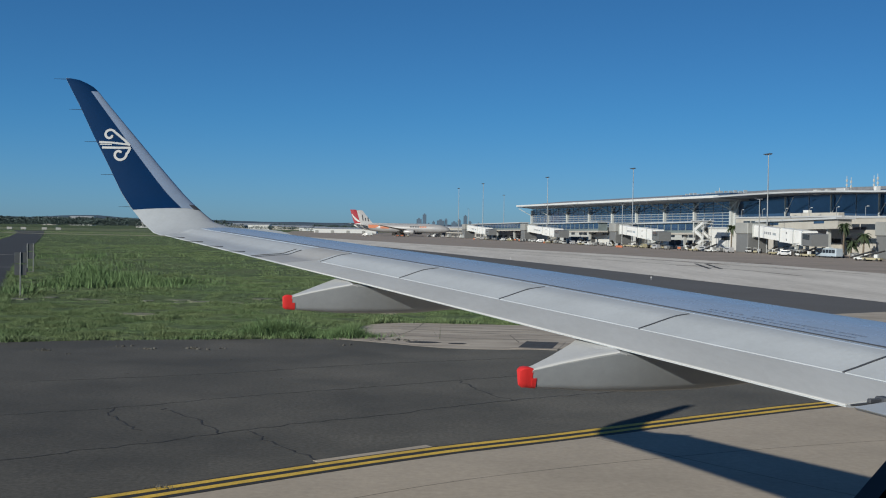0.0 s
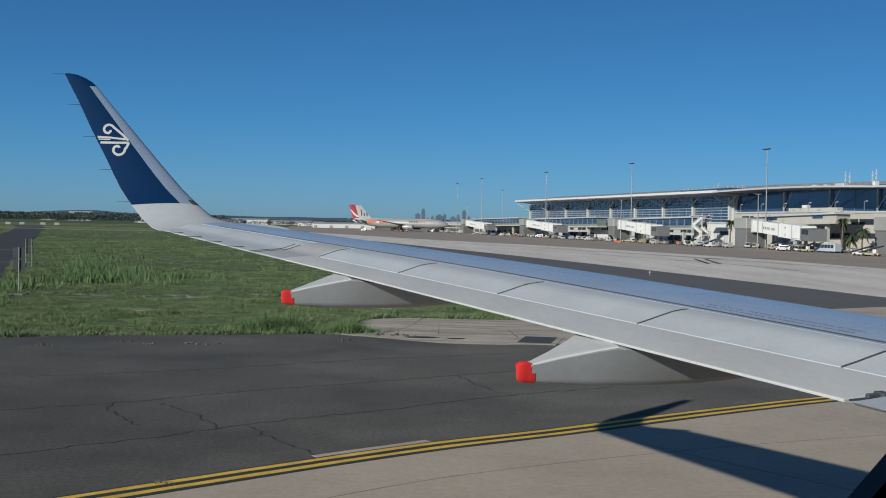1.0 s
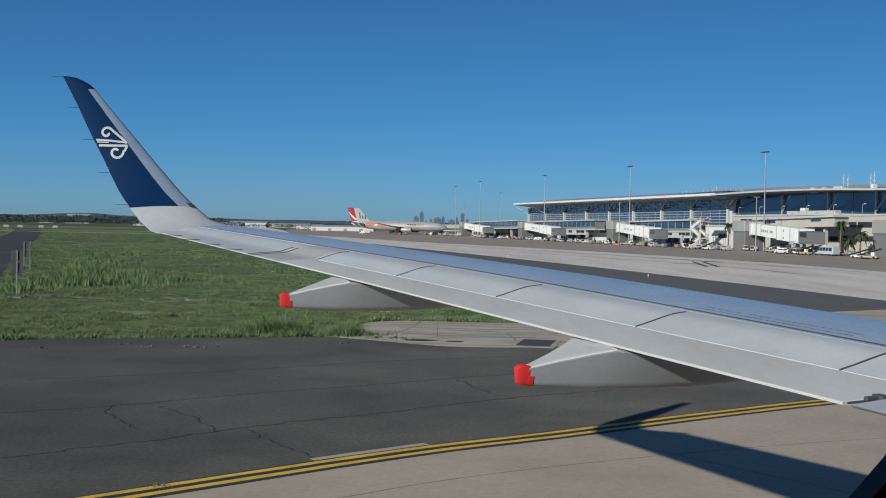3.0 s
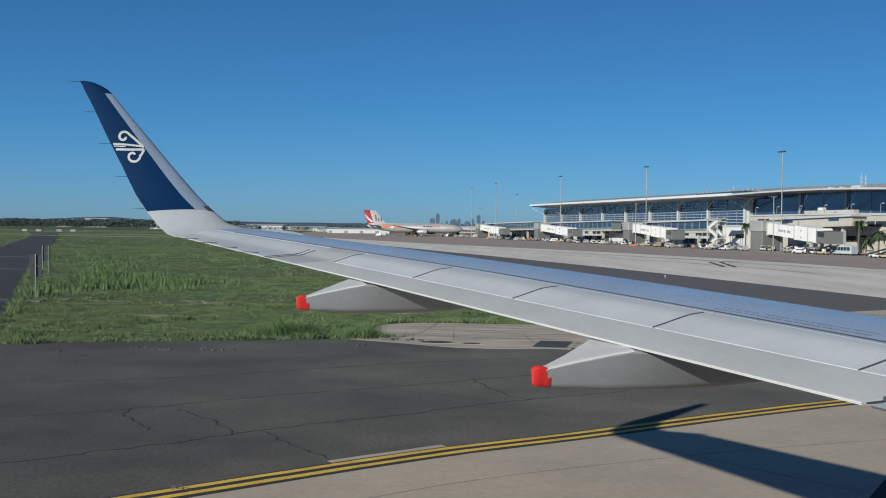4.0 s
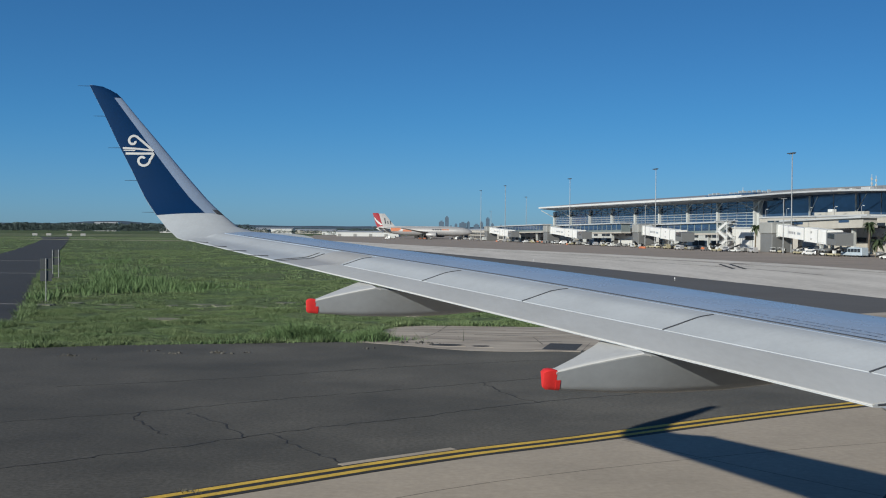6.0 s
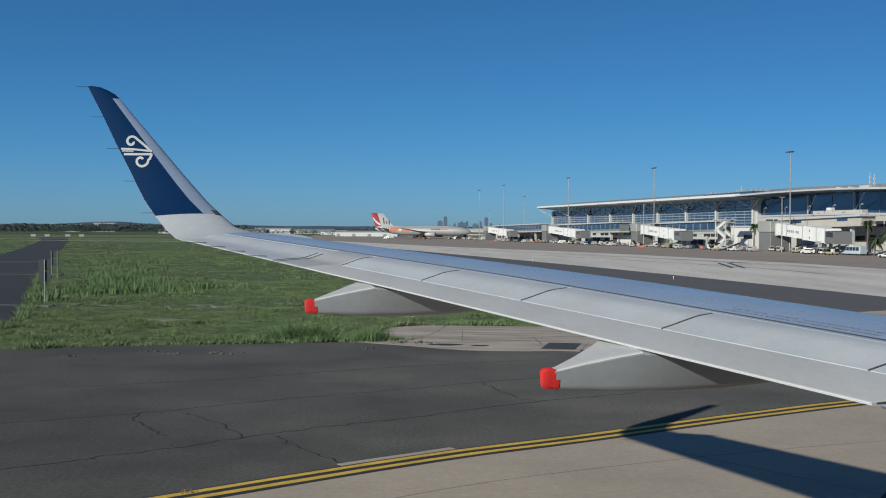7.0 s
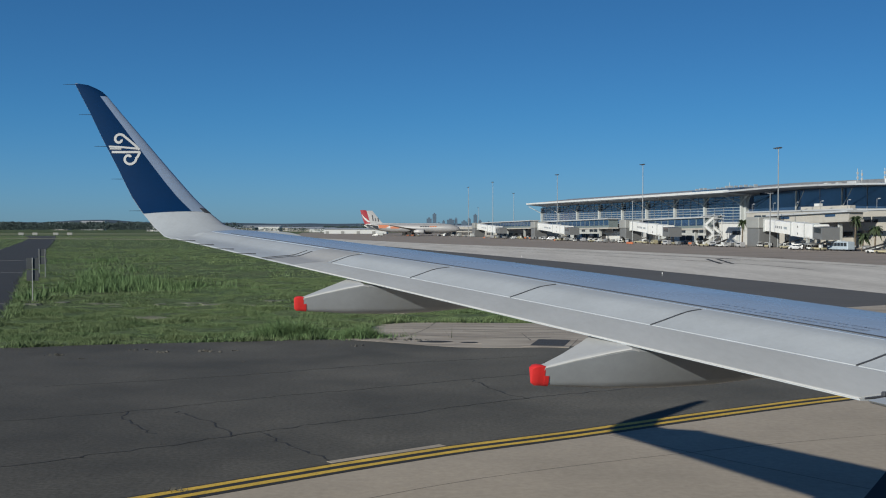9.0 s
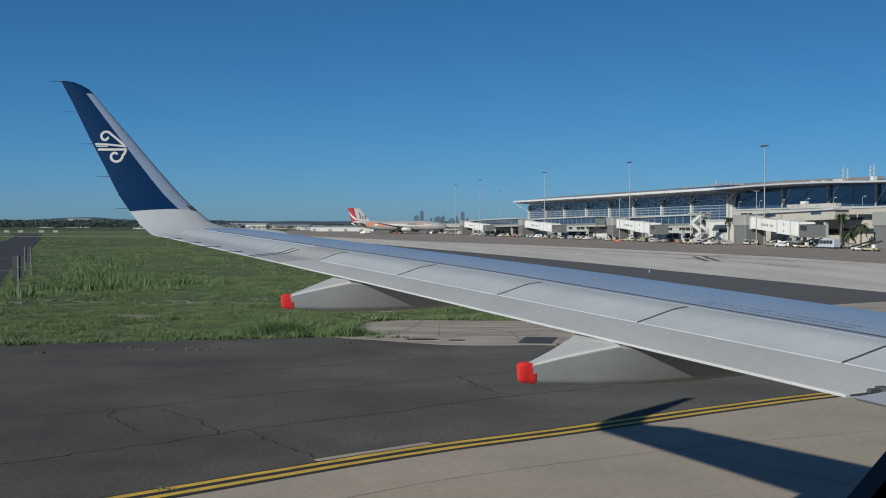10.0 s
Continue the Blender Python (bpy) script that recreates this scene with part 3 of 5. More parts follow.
STEEL = mat("galvanised_steel", (0.28, 0.29, 0.30), 0.45, 0.5, 0.5, 0.12)
DARKGREY = mat("dark_grey_cladding", (0.13, 0.135, 0.14), 0.6, 0, 0.15, 0.12, 0.02)
MIDGREY = mat("mid_grey_panels", (0.24, 0.245, 0.24), 0.6, 0, 0.15, 0.12, 0.02)
SHADE = mat("undercroft_shade_panel", (0.05, 0.05, 0.052), 0.8, 0, 0.2, 0.2)
TYRE = mat("tyre_rubber", (0.018, 0.018, 0.018), 0.8, 0, 2, 0.1)
ORANGE = mat("orange_paint", (0.42, 0.13, 0.055), 0.45, 0, 1, 0.08)
CARGO = mat("cargo_yellow", (0.33, 0.30, 0.20), 0.5, 0, 1, 0.12)
BLUEPAINT = mat("bus_pale_blue_paint", (0.34, 0.40, 0.46), 0.35, 0, 1, 0.08)
SILVER = mat("silver_paint", (0.42, 0.42, 0.43), 0.35, 0.2, 0.2, 0.08)
PALM = mat("palm_fronds", (0.035, 0.055, 0.022), 0.6, 0, 1, 0.2, 0.1, island=0.4)
TEAL = mat("grey_green_cladding", (0.15, 0.185, 0.19), 0.5, 0, 0.15, 0.1, 0.03)
BARK = mat("palm_bark", (0.14, 0.11, 0.08), 0.85, 0, 3, 0.2)

BRIDGE = mat("bridge_white_paint", (0.70, 0.70, 0.69), 0.45, 0, 0.4, 0.10, 0.03)

# main hall
hall = thing("terminal_building", "long glazed airport terminal with a thin pale overhanging roof", "airport terminal", FRONT)
COLS = [58.6, 85.3, 113.4, 142.2, 169.1, 194.2, 220.0, 244.1, 269.9]
END = 299.9, 322.9, 343.7, 368.4, 392.0
bm = bmesh.new()
u0, u1 = 61.1, 278.0
loft(bm, [[(u, -8.2, 15.75 - 0.9 * k), (u, -8.2, 15.05 - 0.9 * k), (u, 0, 14.3 - 0.7 * k), (u, 45, 17.0), (u, 45, 19.0), (u, 14, 18.2 - 0.9 * k)] for u, k in ((u0, 0), ((u0 + u1) / 2, .5), (u1, .85))])
roof = part("roof", bm, SOFFIT, hall, "thin roof with a grey soffit")
part("roof_edge", loft(bmesh.new(), [[(u, -8.6, 15.95 - 0.9 * k), (u, -8.6, 15.25 - 0.9 * k), (u, -8.2, 15.25 - 0.9 * k), (u, -8.2, 15.95 - 0.9 * k)] for u, k in ((u0 - 0.5, 0), (u1, .85))]), WHITE, roof, "pale metal roof edge")
bm = bmesh.new()
w0, w1 = 275.7, 412.9
def far_ring(u, k):
    z = 14.55 + 0.75 * math.sin(min(1, k) * 2.6) - 1.15 * k
    return [(u, -8.4, z + 0.3), (u, -8.4, z), (u, 2, z - 0.2), (u, 50, z + 0.6), (u, 50, z + 1.4), (u, 16, z + 1.0)]
loft(bm, [far_ring(w0 + (w1 - w0) * k / 12, k / 7.2) for k in range(13)])
roof2 = part("roof", bm, SOFFIT, hall, "curved roof of the taller end hall", True)
part("roof_edge", loft(bmesh.new(), [[(p[0], -8.8, p[2] + 0.04) for p in far_ring(u, k)[:1]] + [(u, -8.8, far_ring(u, k)[1][2] - 0.06), (u, -8.42, far_ring(u, k)[1][2] - 0.06), (u, -8.42, far_ring(u, k)[0][2] + 0.04)]
     for u, k in ((w0 + (w1 - w0) * i / 12, i / 7.2) for i in range(13))]), ROOF, roof2, "pale metal roof edge")
# clerestory strip between the two roofs
part("clerestory", boxed(240.0, 274.2, -3, 6, 15.2, 16.1), GLASS, hall, "blue glass clerestory")
for a, b in zip(COLS, COLS[1:]):
    part("window_bay", boxed(a + 0.6, b - 0.6, 0.0, 0.3, 1.0, 14.2), GLASS, hall, "blue glass bay, the sky's reflection put into its colour")
    for k in range(10):
        z = 5.2 + k * 0.86
        part("louvre", boxed(a + 0.6, b - 0.6, -0.35, 0.0, z, z + 0.17), LOUVRE, hall)
    for k in (1, 2, 3):
        w = a + (b - a) * k / 4
        part("mullion", boxed(w - 0.05, w + 0.05, -0.12, 0.0, 1.0, 14.0), SOFFIT, hall)
for c in COLS:
    col = part("column", boxed(c - 0.42, c + 0.42, -0.9, 0.2, 0, 13.7, bevel=0.1), COLUMN, hall, "light grey column")
    for reach, out, top in ((-3.0, -6.0, 14.5), (9.0, -2.6, 14.0)):
        part("strut", rodded((c, -0.9, 11.4), (c + reach, out, top), 0.16, n=6), COLUMN, hall)
for a, b in zip((COLS[-1],) + END, END):
    part("window_bay", boxed(a + 0.15, b - 0.15, 1.2, 1.6, 1.0, 15.0), GLASS, hall, "tall dark blue glass wall")
    for k in (2,):
        part("mullion", boxed(a + (b - a) * k / 4 - 0.06, a + (b - a) * k / 4 + 0.06, 1.1, 1.22, 6.5, 14.6), SOFFIT, hall)
    part("column", boxed(a - 0.14, a + 0.14, 0.5, 0.9, 5.5, 14.3), COLUMN, hall, "slim grey column")
    part("strut", rodded((a, 0.6, 9.2), (a + 9.5, -2.2, 13.9), 0.10, n=6), COLUMN, hall)
part("end_pier", boxed(COLS[-1] - 0.7, COLS[-1] + 1.6, 0.1, 3.0, 0, 14.3), COLUMN, hall, "light grey pier between the halls")
part("rear_wall", boxed(COLS[0], 403.6, 4, 45, 0, 13.6), MIDGREY, hall, "grey inner block")
# roof plant
for u, w, h, m in ((316.4, 1.6, .1, COLUMN), (321.9, 1.2, 0, COLUMN), (343.4, 0.9, 0.1, WHITE), (327.2, 4, .1, ROOF)):
    part("roof_unit", boxed(u, u + w, -0.6, 0.6, 14.4, 15.6 + h, bevel=0.05), m, hall)
for px_u, h in ((331.0, 18.6), (332.9, 18.2), (342.5, 18.2), (344.0, 18.6), (260.9, 18.0)):
    bm = rodded((px_u, 0, 15.0), (px_u, 0, h), 0.07, n=6)
    for z in (h - 0.8, h - 1.9):
        box(bm, px_u - 0.16, px_u + 0.16, -0.16, 0.16, z - 0.6, z)
    part("antenna", bm, COLUMN, hall, "roof antenna mast")
rnd = random.Random(12)
for k in range(14):
    u = 230.9 + k * 3.2
    part("roof_vent", boxed(u, u + 0.5, 2, 3, 15.8, 16.7 + rnd.random() * 0.7), LOUVRE, hall)


# pier blocks in front of the hall
def pier(u0, u1, v0, v1, h, bands, label, body=CREAM, bay=4.2, roof=ROOF, sparse=()):
    ob = thing("pier_building", label, "building", FRONT)
    part("wall", boxed(u0, u1, v0, v1, 0, h), body, ob)
    part("parapet", boxed(u0 - 0.2, u1 + 0.2, v0 - 0.25, v1, h, h + 0.35), roof, ob, "pale parapet")
    for z0, z1 in bands:
        n = max(1, int((u1 - u0) / bay))
        w = (u1 - u0) / n
        for k in range(n):
            if sparse and (k + (2 if z0 < 1.9 else 0)) % 5 not in sparse:
                continue
            # bands near the ground are flat panels coloured as undercroft shade, not glass
            part("window", boxed(u0 + k * w + 0.25, u0 + (k + 1) * w - 0.25, v0 - 0.06, v0 + 0.02, z0, z1), PANE if z0 > 1.9 else SHADE, ob)
    return ob


pier(302.5, 354.1, -14.71, -2.94, 8.3, [(6.7, 7.6), (2.6, 3.6)], "cream two-storey pier block with a few dark windows", sparse=(1, 2))
pier(352.9, 406.6, -13.73, -2.94, 8.1, [(5.6, 6.8), (2.7, 3.8)], "cream pier block with long dark window bands", bay=6)
pier(190.5, 218.3, -16.67, -9.81, 5.4, [(3.2, 4.2), (0.3, 2.2)], "low white pier building with dark windows", WHITE, 6, sparse=(0, 2))
pier(281.6, 303.6, -16.67, -9.81, 5.6, [(2.6, 3.6), (0.3, 1.9)], "low white pier building with square windows", WHITE, 5, sparse=(1, 3))
pier(124.2, 289.4, -6.86, -1.96, 4.9, [(2.9, 3.9), (0.4, 2.1)], "low pale service level below the hall", COLUMN, 5, sparse=(0, 1, 3))
pier(-25.4, 102.2, -12.75, -0.98, 5.6, [(3.4, 4.4), (0.6, 2.0)], "low pier building with dark glazing", CREAM, 4.5, sparse=(0, 2, 3))
pier(-140.9, -24.4, -10.79, -0.98, 5.0, [(2.6, 3.8), (0.4, 2.0)], "low far pier building with glazing", CREAM, 5)


# sloping glazed walkways with pale roofs
def walkway(u0, z0, u1, z1, v, h=2.7, glazed=True):
    ob = thing("walkway", "raised glazed passenger walkway with a pale sloping roof", "walkway", FRONT)
    part("side_wall", loft(bmesh.new(), [[(u, v, z), (u, v, z + h), (u, v + 3.2, z + h), (u, v + 3.2, z)] for u, z in ((u0, z0), (u1, z1))]), TEAL if glazed else CREAM, ob, "grey-green side wall" if glazed else "cream side wall")
    n = max(3, int((u1 - u0) / 5))
    for k in range(n):
        if not glazed and k % 4 != 1:
            continue
        ends = [(u0 + (u1 - u0) * t, z0 + (z1 - z0) * t) for t in ((k + 0.08) / n, (k + 0.92) / n)]
        part("window", loft(bmesh.new(), [[(u, v - 0.05, z + 0.7), (u, v - 0.05, z + h - 0.25), (u, v + 0.05, z + h - 0.25), (u, v + 0.05, z + 0.7)] for u, z in ends]), GLASS, ob)
    part("roof", loft(bmesh.new(), [[(u, v - 0.7, z + h), (u, v - 0.7, z + h + 0.4), (u, v + 3.8, z + h + 0.4), (u, v + 3.8, z + h)] for u, z in ((u0 - 0.6, z0), (u1 + 0.6, z1))]), ROOF, ob, "pale roof")
    part("floor_beam", loft(bmesh.new(), [[(u, v - 0.15, z - 0.5), (u, v - 0.15, z), (u, v + 3.4, z), (u, v + 3.4, z - 0.5)] for u, z in ((u0, z0), (u1, z1))]), CREAM, ob)
    n = 3
    for k in range(n):
        u = u0 + (u1 - u0) * (k + 0.5) / n
        part("post", boxed(u - 0.3, u + 0.3, v + 1, v + 1.8, 0, z0 + (z1 - z0) * (k + 0.5) / n - 0.45), COLUMN, ob)


walkway(240.8, 3.9, 291.2, 4.4, -21.57)
walkway(328.9, 5.6, 363.9, 6.2, -21.57, h=1.5, glazed=False)
walkway(138.0, 4.0, 214.2, 4.6, -21.57)
walkway(26.3, 4.0, 115.8, 4.6, -21.57)


# boarding bridges
def jet_bridge(u0, v0, u1, v1, wide, label):
    ob = thing("jet_bridge", label, "jet bridge", FRONT, "boarding bridges along the terminal")
    part("rotunda", boxed(u0 - wide, u0 + wide, v0 - 2.6, v0 + 2.6, 0, 4.3, bevel=0.1), DARKGREY, ob, "grey block base")
    part("rotunda_top", boxed(u0 - wide - 0.2, u0 + wide + 0.2, v0 - 2.8, v0 + 2.8, 4.3, 6.9, bevel=0.15), MIDGREY, ob, "pale grey upper drum")
    a, b = Vector((u0 + wide, v0, 5.0)), Vector((u1, v1, 3.4))
    d = (b - a)
    side = Vector((-d.y, d.x, 0)).normalized()

    def tube(t0, t1, w, h):
        return loft(bmesh.new(), [[tuple(a + d * t + side * (w * s) + Vector((0, 0, q))) for s, q in ((-1, -h * 0.9), (-1, h * 0.85), (-0.85, h), (0.85, h), (1, h * 0.85), (1, -h * 0.9))] for t in (t0, t1)])
    part("tunnel", tube(0.0, 0.56, 1.3, 1.35), BRIDGE, ob, "white outer tunnel section")
    part("tunnel", tube(0.54, 0.93, 1.5, 1.5), BRIDGE, ob, "white wider tunnel section")
    for t in (0.02, 0.55, 0.78, 0.92):
        part("frame_ring", tube(t - 0.006, t + 0.006, 1.6, 1.6), COLUMN, ob)
    part("cab", loft(bmesh.new(), [[tuple(a + d * t + side * (1.7 * s) + Vector((0, 0, q))) for s, q in ((-1, -1.2), (-1, 1.1), (0.9, 1.2), (0.9, -1.2))] for t in (0.93, 1.03, 1.08)]), DARKGREY, ob, "grey cab at the aircraft end")
    part("cab_window", loft(bmesh.new(), [[tuple(a + d * t + side * (-1.73 * s) + Vector((0, 0, q))) for s, q in ((1, 0.0), (1, 1.0), (1.01, 1.0), (1.01, 0.0))] for t in (0.95, 1.05)]), PANE, ob)
    c = a + d * 0.8
    for s in (-1, 1):
        p = c + side * (1.1 * s)
        part("wheel_column", boxed(p.x - 0.28, p.x + 0.28, p.y - 0.28, p.y + 0.28, 0.5, p.z - 1.2, bevel=0.03), COLUMN, ob)
        part("wheel", rodded((p.x, p.y - 0.3, 0.5), (p.x, p.y + 0.3, 0.5), 0.5, n=12), TYRE, ob)
    bm = boxed(c.x - 1.3, c.x + 1.3, c.y - 1.6, c.y + 1.6, 1.0, 1.4)
    part("bogie", bm, STEEL, ob)
    e = a + d * 0.9 + side * -2.6
    bm = bmesh.new()
    for k in range(9):
        box(bm, e.x - k * 0.45, e.x - k * 0.45 + 0.5, e.y - 0.5, e.y + 0.5, 2.5 - k * 0.29, 2.58 - k * 0.29)
    box(bm, e.x - 4, e.x - 3.9, e.y - 0.5, e.y + 0.5, 0, 0.4)
    part("service_stair", bm, STEEL, ob, "steel service stair")
    # plain sign shapes on the tunnel's side
    def sign(t0, t1, z0, z1, m, w):
        bm = bmesh.new()
        q = [a + d * t + side * w + Vector((0, 0, z)) for t, z in ((t0, z0), (t1, z0), (t1, z1), (t0, z1))]
        bm.faces.new([bm.verts.new(p) for p in q])
        part("sign_shape", bm, m, ob)
    out = -1 if side.y > 0 else 1
    for t in (0.24, 0.275, 0.31, 0.345):
        sign(t, t + 0.022, -0.24, 0.30, SOFFIT, 1.33 * out)
    sign(0.40, 0.46, -0.22, 0.28, LOUVRE, 1.33 * out)
    sign(0.66, 0.672, 0.5, 0.9, SEAM, 1.53 * out)
    sign(0.66, 0.672, -0.9, -0.5, SEAM, 1.53 * out)
    return ob


jet_bridge(245.8, -25.5, 297.8, -33.34, 2.6, "white passenger boarding bridge on a dark grey base")
jet_bridge(333.5, -25.5, 377.4, -34.32, 3.0, "large white boarding bridge on a dark grey base")
jet_bridge(142.7, -25.5, 210.7, -33.34, 2.6, "white boarding bridge beside a parked service truck")
jet_bridge(34.7, -25.5, 112.1, -33.34, 2.6, "distant white boarding bridge on a grey base")
jet_bridge(391.4, -25.5, 425.5, -34.32, 3.0, "white boarding bridge at the last stand")

# open stair tower between two stands
tower = thing("stair_tower", "white steel stair tower beside the pier", "stairs", stand(303.5, -24.51))
for k in range(3):
    side = 1 if k % 2 == 0 else -1
    lo, hi = (-3 * side, 0.2 + k * 2.2), (3 * side, 2.4 + k * 2.2)
    bm = bmesh.new()
    for y in (-1.0, 0.92):
        loft(bm, [[(x, y, z), (x, y, z + 0.85), (x, y + 0.08, z + 0.85), (x, y + 0.08, z)] for x, z in (lo, hi)])
    for i in range(11):
        f = (i + 0.5) / 11
        x, z = lo[0] + (hi[0] - lo[0]) * f, lo[1] + (hi[1] - lo[1]) * f
        box(bm, x - 0.2, x + 0.2, -0.92, 0.92, z + 0.14, z + 0.2)
    flight = part("flight", bm, WHITE, tower, "white stair flight")
    bm = bmesh.new()
    for y in (-1.0, 1.0):
        rod(bm, (lo[0], y, lo[1] + 1.15), (hi[0], y, hi[1] + 1.15), 0.05, n=5)
        rod(bm, (lo[0], y, lo[1] + 0.75), (hi[0], y, hi[1] + 0.75), 0.03, n=5)
        for i in range(5):
            f = i / 4
            x, z = lo[0] + (hi[0] - lo[0]) * f, lo[1] + (hi[1] - lo[1]) * f
            rod(bm, (x, y, z + 0.3), (x, y, z + 1.15), 0.035, n=5)
    part("handrail", bm, WHITE, flight)
    part("landing", boxed(3 * side - 0.8, 3 * side + 0.8, -1.2, 1.2, 2.36 + k * 2.2, 2.52 + k * 2.2), WHITE, tower)
for x in (-3, 3):
    for y in (-1.1, 1.1):
        part("post", boxed(x - 0.1, x + 0.1, y - 0.1, y + 0.1, 0, 7.4), WHITE, tower)
part("canopy", boxed(-4.0, 4.0, -1.5, 1.5, 7.4, 7.6, bevel=0.05), ROOF, tower, "flat pale canopy")


# lamp masts
def mast(u, v, h, heads=3, name="floodlight_mast"):
    ob = thing(name, "tall slim grey floodlight mast with lamps on a crossbar", "floodlight mast", stand(u, v), "floodlight masts along the apron")
    part("pole", rodded((0, 0, 0), (0, 0, h), 0.19 if h > 15 else 0.15, 0.09, n=10), STEEL, ob)
    part("crossbar", boxed(-1.4, 1.4, -0.08, 0.08, h - 0.1, h + 0.05), STEEL, ob)
    for k in range(heads):
        x = -1.2 + 2.4 * k / max(1, heads - 1)
        part("lamp_head", boxed(x - 0.3, x + 0.3, -0.6, 0.2, h + 0.02, h + 0.22, bevel=0.05), SEAM, ob)
    return ob


for u, v, h in ((2.4, -23.53, 25.31), (56.1, -23.53, 25.84), (160.9, -23.53, 24.54),
                (250.8, -23.53, 23.56), (336.9, -23.53, 22.69), (-21.8, 6.86, 23.1), (413.8, -23.53, 25)):
    mast(u, v, h)
for u, v, h in ((346.5, -30.4, 12.06), (260.5, -30.4, 12.3), (-150.5, 16.67, 17.6)):
    ob = mast(u, v, h, 1, "lamp_post")
    tagged(ob, "short grey apron lamp post with one lamp", "lamp post", "lamp posts along the apron")


# service vehicles
def wheels(ob, xs, y, r=0.42):
    for x in xs:
        for s in (-1, 1):
            part("wheel", rodded((x, s * y - 0.14, r), (x, s * y + 0.14, r), r, n=10), TYRE, ob)


def make_van(colour, label, far_box=False, name="service_van"):
    ob = thing(name, label, "van")
    if far_box:
        part("cab", loft(bmesh.new(), [[(x, -1.05, 0.5), (x, -1.05, h), (x, 1.05, h), (x, 1.05, 0.5)] for x, h in ((-3.4, 1.3), (-3.0, 2.2), (-1.7, 2.3))]), WHITE, ob)
        part("cargo_box", boxed(-1.55, 3.4, -1.2, 1.2, 0.7, 3.1, bevel=0.08), colour, ob)
    else:
        part("body", loft(bmesh.new(), [[(x, -0.98, 0.4), (x, -0.98, h * 0.6), (x, -0.85, h), (x, 0.85, h), (x, 0.98, h * 0.6), (x, 0.98, 0.4)] for x, h in ((-2.5, 1.0), (-1.9, 1.15), (-1.2, 2.0), (2.3, 2.1), (2.5, 1.9))]), colour, ob)
        for s in (-1, 1):
            part("side_window", boxed(-1.1, 2.0, s * 0.95 - 0.02, s * 0.95 + 0.02, 1.25, 1.75), PANE, ob)
    part("windscreen", boxed(-2.9 if far_box else -1.75, -2.8 if far_box else -1.45, -0.8, 0.8, 1.35, 1.9), PANE, ob)
    wheels(ob, (-2.3, 2.0) if far_box else (-1.6, 1.6), 0.95)
    return ob


def make_tug(colour, label):
    ob = thing("baggage_tug", label, "baggage tug")
    part("body", boxed(-1.5, 1.5, -0.75, 0.75, 0.35, 1.0, bevel=0.1), colour, ob)
    part("seat_back", boxed(0.2, 0.4, -0.6, 0.6, 1.0, 1.6), BLACK, ob)
    part("canopy", boxed(-0.9, 1.0, -0.7, 0.7, 1.95, 2.05), WHITE, ob)
    for x in (-0.85, 0.95):
        for y in (-0.65, 0.65):
            part("canopy_post", rodded((x, y, 1.0), (x, y, 1.95), 0.04, n=5), STEEL, ob)
    wheels(ob, (-1.0, 1.0), 0.7, 0.35)
    return ob


def make_cart(colour, label):
    ob = thing("baggage_cart", label, "baggage cart")
    part("deck", boxed(-1.5, 1.5, -0.75, 0.75, 0.45, 0.6), STEEL, ob)
    part("load", boxed(-1.3, 1.3, -0.7, 0.7, 0.6, 1.5, bevel=0.08), colour, ob)
    part("cover", boxed(-1.5, 1.5, -0.78, 0.78, 1.6, 1.68), SILVER, ob)
    for x in (-1.45, 1.45):
        part("end_frame", boxed(x - 0.04, x + 0.04, -0.75, 0.75, 0.6, 1.6), STEEL, ob)
    wheels(ob, (-1.1, 1.1), 0.65, 0.25)
    return ob


def make_loader(colour, label):
    ob = thing("belt_loader", label, "belt loader")
    part("chassis", boxed(-3.2, 3.0, -0.9, 0.9, 0.4, 1.0, bevel=0.08), colour, ob)
    part("conveyor", loft(bmesh.new(), [[(x, -0.55, z), (x, -0.55, z + 0.3), (x, 0.55, z + 0.3), (x, 0.55, z)] for x, z in ((-4.2, 0.9), (3.8, 2.9))]), BLACK, ob)
    part("cab", boxed(1.0, 2.2, -0.9, -0.2, 1.0, 2.0), WHITE, ob)
    part("lift_arm", rodded((0.5, 0, 0.9), (2.4, 0, 2.5), 0.08, n=6), STEEL, ob)
    wheels(ob, (-2.2, 2.0), 0.85)
    return ob


def make_bus(label):
    ob = thing("apron_bus", label, "bus")
    part("body", boxed(-5.6, 5.6, -1.3, 1.3, 0.4, 3.0, bevel=0.15), BLUEPAINT, ob)
    part("roof_pod", boxed(-3.0, 1.0, -0.9, 0.9, 3.0, 3.3, bevel=0.06), WHITE, ob)
    for k in range(6):
        for s in (-1, 1):
            part("side_window", boxed(-5.3 + k * 1.75, -3.75 + k * 1.75, s * 1.31 - 0.015, s * 1.31 + 0.015, 1.5, 2.6), PANE, ob)
    wheels(ob, (-3.8, 3.6), 1.15, 0.5)
    return ob


def make_unit(label):
    ob = thing("power_unit", label, "ground power unit")
    part("housing", boxed(-1.4, 1.4, -0.8, 0.8, 0.5, 1.7, bevel=0.1), DARKGREY, ob)
    part("control_panel", boxed(-0.5, 0.5, -0.83, -0.8, 0.9, 1.4), SILVER, ob)
    part("tow_bar", rodded((1.4, 0, 0.4), (2.4, 0, 0.3), 0.05, n=6), STEEL, ob)
    wheels(ob, (-0.9, 0.9), 0.75, 0.32)
    return ob


